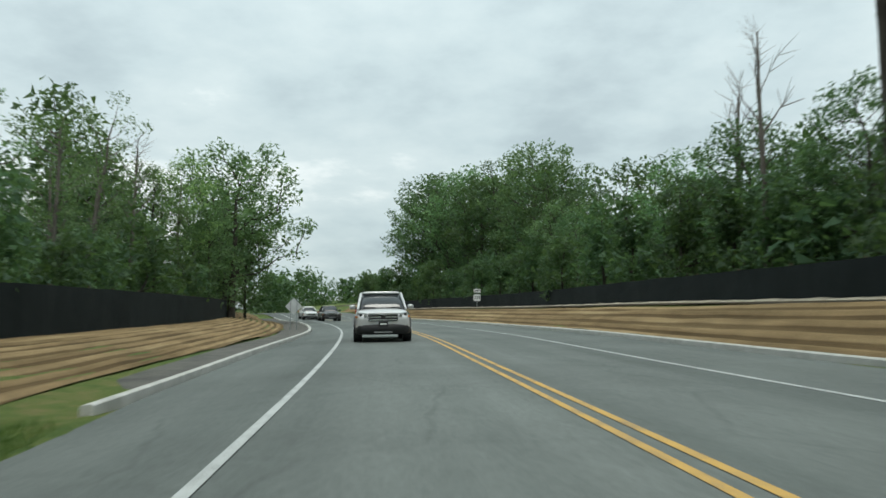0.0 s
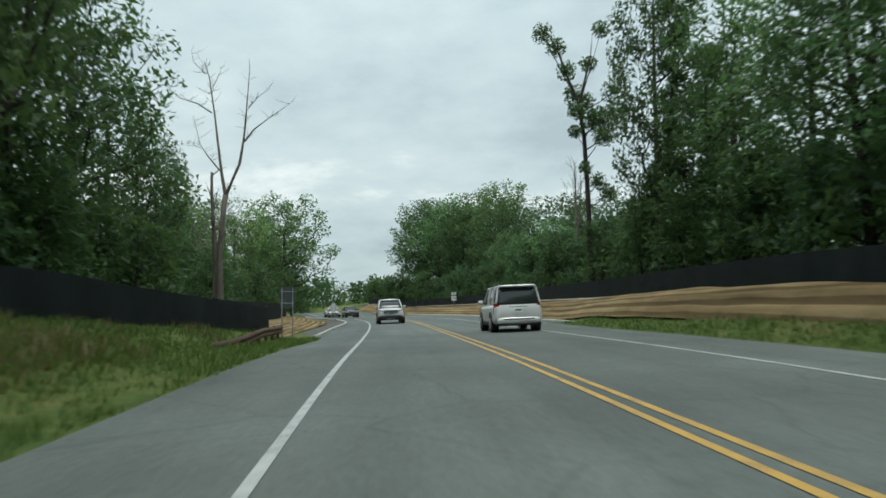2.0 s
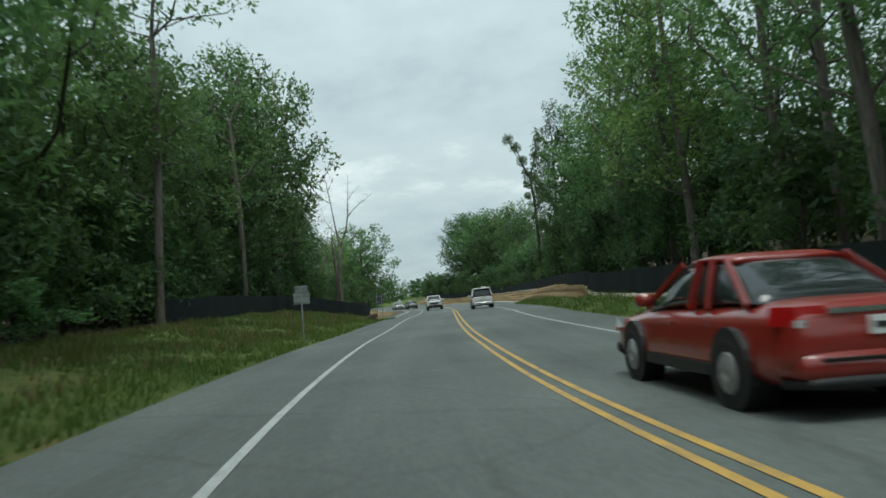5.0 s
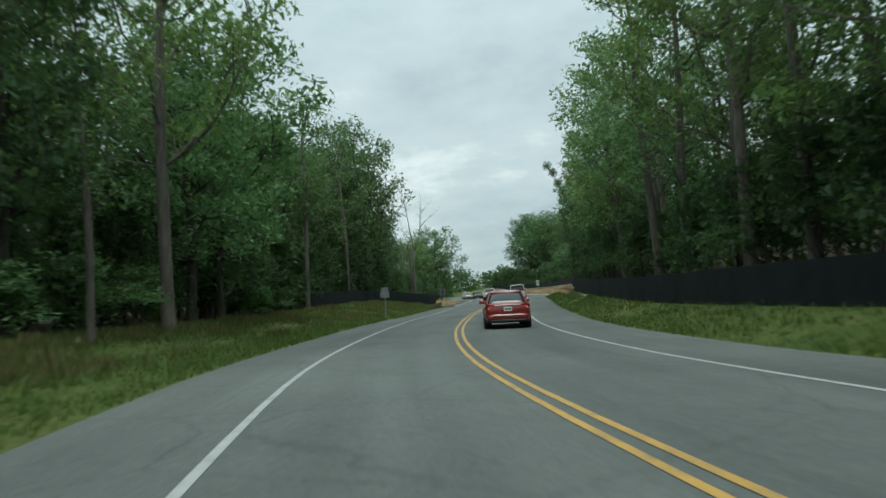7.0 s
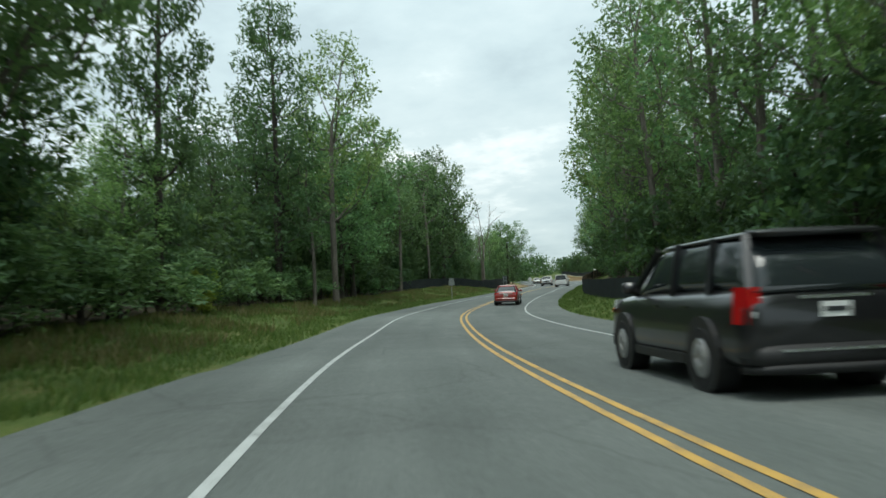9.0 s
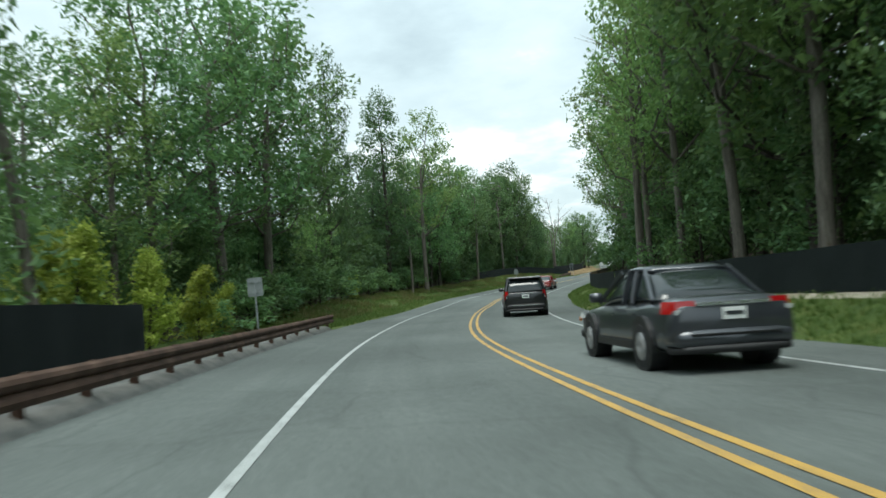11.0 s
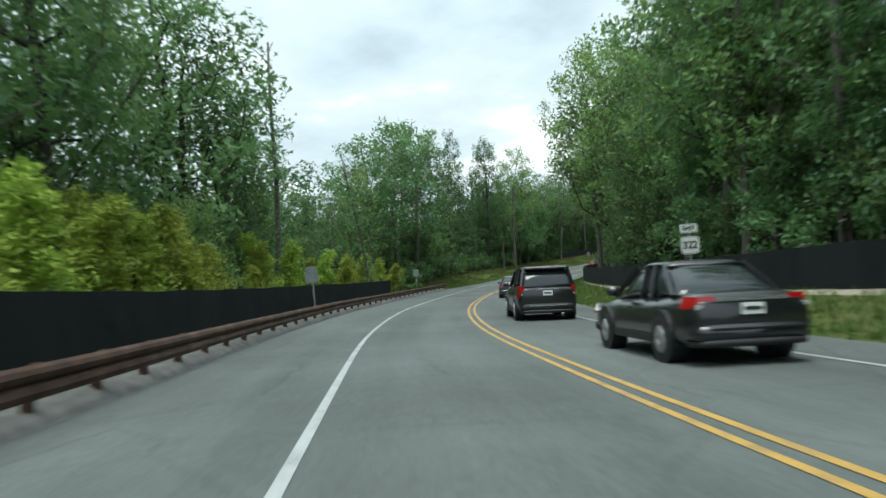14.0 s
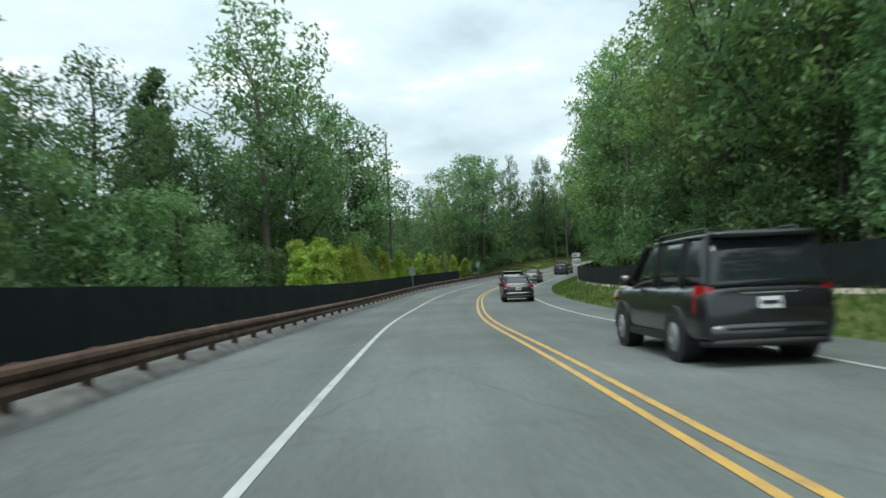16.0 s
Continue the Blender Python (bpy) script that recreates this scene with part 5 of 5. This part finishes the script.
KINDS = {
    "suv": dict(L=4.95, W=1.98, body=[(-2.47, 0.74, 0.48, 0.82), (-2.40, 0.88, 0.34, 0.98), (-2.2, 0.95, 0.27, 1.07), (-1.6, 0.98, 0.25, 1.12), (-1.05, 0.99, 0.25, 1.15), (0, 0.99, 0.25, 1.16), (1.5, 0.99, 0.25, 1.17), (2.2, 0.97, 0.28, 1.17), (2.40, 0.94, 0.36, 1.14), (2.47, 0.86, 0.46, 1.0)],
                cabin=[(-1.35, 0.86, 1.02, 1.13), (-0.95, 0.86, 1.04, 1.42), (-0.5, 0.86, 1.06, 1.68), (-0.15, 0.86, 1.08, 1.74), (1.4, 0.86, 1.08, 1.74), (2.05, 0.85, 1.08, 1.70), (2.3, 0.85, 1.08, 1.45), (2.44, 0.86, 1.08, 1.16)],
                roof=(-0.48, 2.12, 1.745), front=-1.35, rear=2.42, belt=1.12, tops=(-0.5, 2.1, 1.70), wheels=(-1.5, 1.42), wr=0.37, nose=-2.45, tail=2.45, lampz=0.90, tailz=0.93),
    "van": dict(L=4.85, W=1.92, body=[(-2.42, 0.72, 0.48, 0.82), (-2.35, 0.86, 0.34, 0.98), (-2.1, 0.93, 0.27, 1.06), (-1.5, 0.95, 0.25, 1.12), (0, 0.96, 0.25, 1.12), (1.6, 0.96, 0.25, 1.13), (2.2, 0.95, 0.28, 1.13), (2.36, 0.92, 0.36, 1.1), (2.42, 0.86, 0.46, 0.98)],
                cabin=[(-1.3, 0.85, 1.0, 1.12), (-0.8, 0.85, 1.02, 1.5), (-0.4, 0.85, 1.04, 1.72), (0, 0.85, 1.05, 1.78), (1.6, 0.85, 1.05, 1.78), (2.2, 0.84, 1.05, 1.74), (2.32, 0.84, 1.05, 1.5), (2.40, 0.85, 1.05, 1.14)],
                roof=(-0.38, 2.22, 1.785), front=-1.3, rear=2.38, belt=1.1, tops=(-0.4, 2.2, 1.74), wheels=(-1.45, 1.4), wr=0.35, nose=-2.40, tail=2.40, lampz=0.88, tailz=0.86),
    "sedan": dict(L=4.75, W=1.82, body=[(-2.37, 0.68, 0.42, 0.66), (-2.30, 0.82, 0.28, 0.76), (-2.0, 0.89, 0.22, 0.83), (-1.3, 0.91, 0.2, 0.92), (-0.9, 0.91, 0.2, 0.95), (0.5, 0.91, 0.2, 0.97), (1.5, 0.91, 0.2, 1.0), (2.1, 0.89, 0.24, 1.0), (2.30, 0.85, 0.34, 0.97), (2.37, 0.76, 0.44, 0.86)],
                  cabin=[(-1.15, 0.80, 0.86, 0.94), (-0.6, 0.80, 0.88, 1.25), (-0.2, 0.80, 0.9, 1.42), (0.2, 0.79, 0.9, 1.46), (0.75, 0.79, 0.9, 1.44), (1.1, 0.79, 0.92, 1.33), (1.45, 0.80, 0.94, 1.13), (1.68, 0.80, 0.95, 0.99)],
                  roof=(-0.18, 0.85, 1.462), front=-1.15, rear=1.62, belt=0.95, tops=(-0.25, 0.85, 1.41), wheels=(-1.45, 1.35), wr=0.33, nose=-2.36, tail=2.36, lampz=0.68, tailz=0.86),
}


def bar(a, b, w, t):
    """A bar from a to b as a box."""
    a, b = Vector(a), Vector(b)
    d = b - a
    rot = d.to_track_quat("Z", "Y").to_matrix()
    return Geo().box((a + b) / 2, (w, t, d.length), rot)


def vehicle(kind, paint, label, category, rails=False):
    """A car on an empty at the ground under its middle; it faces -y."""
    k = KINDS[kind]
    hw = k["W"] / 2
    root = new({"suv": "sport_utility_car", "van": "minivan", "sedan": "sedan_car"}[kind])
    tagged(root, label, category)
    low_car = kind == "sedan"
    Geo().loft([ring(y, w, zb, zt, (0.10 if low_car else 0.06) if zt > 0.9 else 0.0, 0.44 if low_car else 0.38, 28) for y, w, zb, zt in k["body"]]).done("body", paint, root, smooth=True)
    Geo().loft([ring(y, w, zb, zt, 0.25 if low_car else 0.17, 0.4 if low_car else 0.34, 28) for y, w, zb, zt in k["cabin"]]).done("glasshouse", GLASS, root, "dark tinted glass all round", smooth=True)
    y0, y1, zr = k["roof"]
    rw = k["cabin"][3][1] * (0.82 if low_car else 0.86)
    arch = 0.05 if low_car else 0.012
    Geo().loft([ring(y, rw * f, zr - 0.07 - d * arch, zr + 0.022 * f - d * arch, 0.16, 0.55 if low_car else 0.45) for y, f, d in ((y0 - 0.10, 0.92, 1.0), (y0 + 0.15, 1.0, 0.3), ((y0 + y1) / 2, 1.02, 0.0), (y1 - 0.2, 1.0, 0.3), (y1 + 0.10, 0.92, 1.1))]).done("roof", paint, root, smooth=True)
    ft, rt, zt = k["tops"]
    cw = k["cabin"][2][1]
    top = 0.77 if low_car else 0.83
    for sx in (-1, 1):
        for a, b in (((cw * 0.99, k["front"] + 0.05, k["belt"] - 0.02), (cw * top, ft, zt)), ((cw * 0.995, 0.28, k["belt"] - 0.05), (cw * (top + 0.02), 0.28, zt + 0.02)),
                     ((cw * 0.995, (k["rear"] + rt) / 2 - (0.85 if kind != "sedan" else 0.5), k["belt"] - 0.05), (cw * (top + 0.02), rt - (0.75 if kind != "sedan" else 0.25), zt + 0.01)), ((cw * 0.985, k["rear"] - 0.03, k["belt"] - 0.02), (cw * top, rt, zt))):
            bar((sx * a[0], a[1], a[2]), (sx * b[0], b[1], b[2]), 0.05 if low_car else 0.07, 0.09).done("pillar", paint, root, bevel=0.015)
    # wheels with their arches
    for wy in k["wheels"]:
        for sx in (-1, 1):
            r = k["wr"]
            Geo().tube([(sx * (hw - 0.28), wy, r + 0.03), (sx * (hw + 0.004), wy, r + 0.03)], [r + 0.07, r + 0.07], 22).done("wheel_arch", TRIM, root)
            wheel = new("wheel")
            wheel.parent = root
            Geo().tube([(sx * (hw - 0.24), wy, r), (sx * (hw - 0.22), wy, r), (sx * (hw - 0.03), wy, r), (sx * (hw + 0.012), wy, r)], [r * 0.9, r, r, r * 0.9], 24).done("tyre", TYRE, wheel, smooth=False)
            g = Geo().tube([(sx * (hw + 0.005), wy, r), (sx * (hw + 0.02), wy, r)], [r * 0.62, r * 0.58], 20)
            for q in range(5):
                a = q * 1.2566
                g.box((sx * (hw + 0.022), wy + math.cos(a) * r * 0.32, r + math.sin(a) * r * 0.32), (0.02, 0.07, r * 0.5), Matrix.Rotation(math.pi / 2 - a, 3, "X"))
            g.done("rim", ALLOY, wheel)
    # nose
    n, lz = k["nose"], k["lampz"]
    big = kind != "sedan"
    grille = Geo().box((0, n + 0.0, lz - 0.055), (1.0, 0.10, 0.27 if big else 0.16)).done("grille", TRIM, root, bevel=0.02)
    for q in range(3 if big else 2):
        Geo().box((0, n - 0.052, lz + 0.045 - q * 0.095), (1.04 - 0.05 * q, 0.03, 0.048)).done("bar", CHROME, grille, "bright metal bar", bevel=0.008)
    Geo().tube([(0, n - 0.06, lz - 0.05), (0, n - 0.08, lz - 0.05)], [0.075, 0.07], 14).done("badge", SIGN_BLACK, grille)
    for sx in (-1, 1):
        h = Geo().loft([[(sx * 0.50, n - 0.035, lz - 0.09), (sx * 0.52, n - 0.035, lz + 0.075), (sx * 0.84, n + 0.10, lz + 0.115), (sx * 0.91, n + 0.19, lz - 0.03)],
                        [(sx * 0.50, n + 0.15, lz - 0.09), (sx * 0.52, n + 0.15, lz + 0.075), (sx * 0.88, n + 0.52, lz + 0.13), (sx * (hw - 0.03), n + 0.50, lz - 0.01)]]).done("headlight", LAMP_CLEAR, root)
        Geo().tube([(sx * 0.60, n + 0.03, lz - 0.005), (sx * 0.60, n - 0.03, lz - 0.005)], [0.06, 0.055], 14).done("reflector", CHROME, h)
        Geo().tube([(sx * 0.75, n + 0.11, lz + 0.02), (sx * 0.75, n + 0.035, lz + 0.02)], [0.055, 0.05], 14).done("bulb", TRIM, h)
        Geo().loft([[(sx * 0.86, n + 0.11, lz - 0.06), (sx * 0.86, n + 0.11, lz + 0.0), (sx * 0.92, n + 0.22, lz + 0.0), (sx * 0.92, n + 0.22, lz - 0.07)],
                    [(sx * 0.86, n + 0.2, lz - 0.06), (sx * 0.86, n + 0.2, lz + 0.0), (sx * 0.94, n + 0.3, lz + 0.0), (sx * 0.94, n + 0.3, lz - 0.07)]]).done("indicator", LAMP_AMBER, h)
        Geo().tube([(sx * 0.70, n + 0.09, 0.50), (sx * 0.70, n + 0.02, 0.50)], [0.05, 0.05], 12).done("fog_lamp", LAMP_CLEAR, root)
        mir = Geo().loft([ring(k["front"] + 0.42 + d, 0.11 * f, k["belt"] + 0.0, k["belt"] + 0.16, 0, 0.5, 12) for d, f in ((-0.06, 0.7), (0, 1.0), (0.07, 0.9))])
        mir.v = [Vector((p.x + sx * (hw + 0.05), p.y, p.z)) for p in mir.v]
        mir.done("mirror", paint, root, smooth=True)
        bar((sx * (hw - 0.12), k["front"] + 0.42, k["belt"] + 0.02), (sx * (hw + 0.02), k["front"] + 0.42, k["belt"] + 0.07), 0.04, 0.06).done("mirror_arm", TRIM, root)
        for hy in (-0.1, 0.95):
            Geo().box((sx * (hw - 0.015), hy, k["belt"] - 0.18), (0.03, 0.20, 0.035)).done("door_handle", paint if paint is not SILVER else CHROME, root, bevel=0.008)
        Geo().box((sx * (hw - 0.01), 0.0, 0.33), (0.04, 1.9, 0.12)).done("sill", TRIM, root, bevel=0.01)
    Geo().loft([ring(n - 0.035, 0.74, 0.30, 0.60 if big else 0.46, 0, 0.4), ring(n + 0.02, 0.86, 0.27, 0.62 if big else 0.48, 0, 0.4), ring(n + 0.30, hw - 0.03, 0.25, 0.56 if big else 0.46, 0, 0.4)]).done("front_bumper", TRIM, root, smooth=True)
    Geo().loft([ring(y, w, z - 0.05, z + 0.012, 0, 0.5) for y, w, z in ((n + 0.12, 0.50, k["body"][1][3]), (n + 0.35, 0.58, k["body"][2][3]), (k["front"] - 0.15, 0.62, k["belt"] + 0.005), (k["front"] + 0.02, 0.60, k["belt"] + 0.01))]).done("hood", paint, root, smooth=True)
    for sx in (-1, 1):
        bar((sx * 0.12, k["front"] + 0.0, k["belt"] + 0.045), (sx * 0.62, k["front"] + 0.06, k["belt"] + 0.075), 0.02, 0.02).done("wiper", TRIM, root)
    Geo().box((0, n - 0.02, 0.34), (0.62, 0.05, 0.05)).done("skid_plate", ALLOY, root, bevel=0.01)
    fp = Geo().box((0, n - 0.04, 0.62), (0.31, 0.015, 0.155)).done("number_plate", TRIM, root)
    Geo().box((0, n - 0.05, 0.62), (0.22, 0.008, 0.05)).done("plate_bar", SIGN_WHITE, fp)
    Geo().box((0, k["front"] + 0.04, k["belt"] + 0.02), (1.35, 0.12, 0.03)).done("cowl", TRIM, root)
    # tail
    t, tz = k["tail"], k["tailz"]
    for sx in (-1, 1):
        wide, low, high = (0.42, 0.08, 0.08) if kind == "sedan" else (0.24, 0.16, 0.22)
        inset = 0.165 if kind == "sedan" else 0.115
        lens = Geo().loft([[(sx * (hw - wide), t + 0.006, tz - low), (sx * (hw - wide + 0.02), t - 0.004, tz + high), (sx * (hw - inset), t - 0.04, tz + high), (sx * (hw - inset + 0.015), t - 0.03, tz - low)],
                           [(sx * (hw - wide), t - 0.1, tz - low), (sx * (hw - wide + 0.02), t - 0.1, tz + high), (sx * (hw - 0.06), t - 0.26, tz + high), (sx * (hw - 0.03), t - 0.26, tz - low)]]).done("taillight", LAMP_RED, root)
        Geo().box((sx * (hw - 0.18), t + 0.0, tz - 0.06), (0.09, 0.02, 0.06)).done("reverse_lens", LAMP_CLEAR, lens)
        Geo().tube([(sx * 0.55, t - 0.12, 0.3), (sx * 0.55, t + 0.03, 0.3)], [0.04, 0.04], 12).done("exhaust", CHROME, root)
    Geo().loft([ring(t - 0.22, hw - 0.05, 0.30, 0.58, 0, 0.4), ring(t + 0.03, hw - 0.16, 0.32, 0.56, 0, 0.4)]).done("rear_bumper", paint if kind != "suv" else TRIM, root, smooth=True)
    Geo().loft([ring(t - 0.2, hw - 0.06, 0.24, 0.36, 0, 0.4), ring(t + 0.045, hw - 0.2, 0.26, 0.36, 0, 0.4)]).done("valance", TRIM, root, smooth=True)
    Geo().box((0, t + 0.035, 0.50), (1.2, 0.03, 0.03)).done("bumper_strip", CHROME if kind == "suv" else TRIM, root, bevel=0.008)
    rp = Geo().box((0, t + 0.015, tz - (0.10 if kind == "sedan" else 0.03)), (0.31, 0.02, 0.155)).done("number_plate", SIGN_WHITE, root)
    Geo().box((0, t + 0.028, tz - (0.10 if kind == "sedan" else 0.03)), (0.24, 0.008, 0.05)).done("plate_bar", GREY_PAINT, rp)
    Geo().box((0, t + 0.01, tz + (0.03 if kind == "sedan" else 0.10)), (1.0 if kind == "sedan" else 0.75, 0.03, 0.045 if kind == "sedan" else 0.035)).done("trim_strip", CHROME, root, bevel=0.008)
    if kind != "sedan":
        bar((0.05, t - 0.045, 1.2), (0.32, t - 0.10, 1.34), 0.025, 0.02).done("rear_wiper", TRIM, root)
        Geo().loft([ring(y, rw * f, zr - 0.03 - d, zr + 0.02 - d, 0, 0.45) for y, f, d in ((y1 - 0.05, 0.98, 0.0), (y1 + 0.2, 0.92, 0.04))]).done("roof_spoiler", paint, root, smooth=True)
    if rails:
        for sx in (-1, 1):
            Geo().tube([(sx * 0.62, y0 + 0.25, zr + 0.0), (sx * 0.62, y0 + 0.33, zr + 0.065), (sx * 0.62, y1 - 0.3, zr + 0.065), (sx * 0.62, y1 - 0.2, zr + 0.0)], [0.018, 0.02, 0.02, 0.018], 8).done("roof_rail", TRIM, root)
    return root


def park(car, s, u, away=False):
    car.matrix_world = stand(s, u, 0.005, 180 if away else 0)
    return car


park(vehicle("suv", SILVER, "silver sport utility car coming along the lane behind", "car", rails=True), -28.5, 0.35)
park(vehicle("sedan", BLACK_PAINT, "dark sedan following far behind in the same lane", "car"), -76, 0.5)
park(vehicle("sedan", WHITE_PAINT, "white car following far behind in the same lane", "car"), -91, 0.5)
park(vehicle("van", WHITE_PAINT, "white minivan driving away in the other lane", "car", rails=True), -2.5, 4.75, True)
park(vehicle("sedan", RED_PAINT, "red car driving away in the other lane", "car"), 58, 4.2, True)
park(vehicle("suv", BLACK_PAINT, "black sport utility car driving away in the other lane", "car"), 107.6, 4.6, True)
park(vehicle("sedan", GREY_PAINT, "dark grey sedan driving away past the guard rail", "car"), 132.5, 4.4, True)
park(vehicle("suv", BLACK_PAINT, "black sport utility car driving away past the route sign", "car"), 160.6, 4.5, True)
park(vehicle("sedan", BLACK_PAINT, "black sedan with silver tail strip driving away past the route sign", "car"), 175.6, 4.5, True)
park(vehicle("van", BLACK_PAINT, "black minivan with silver tail strip driving away", "car", rails=True), 209.4, 4.7, True)
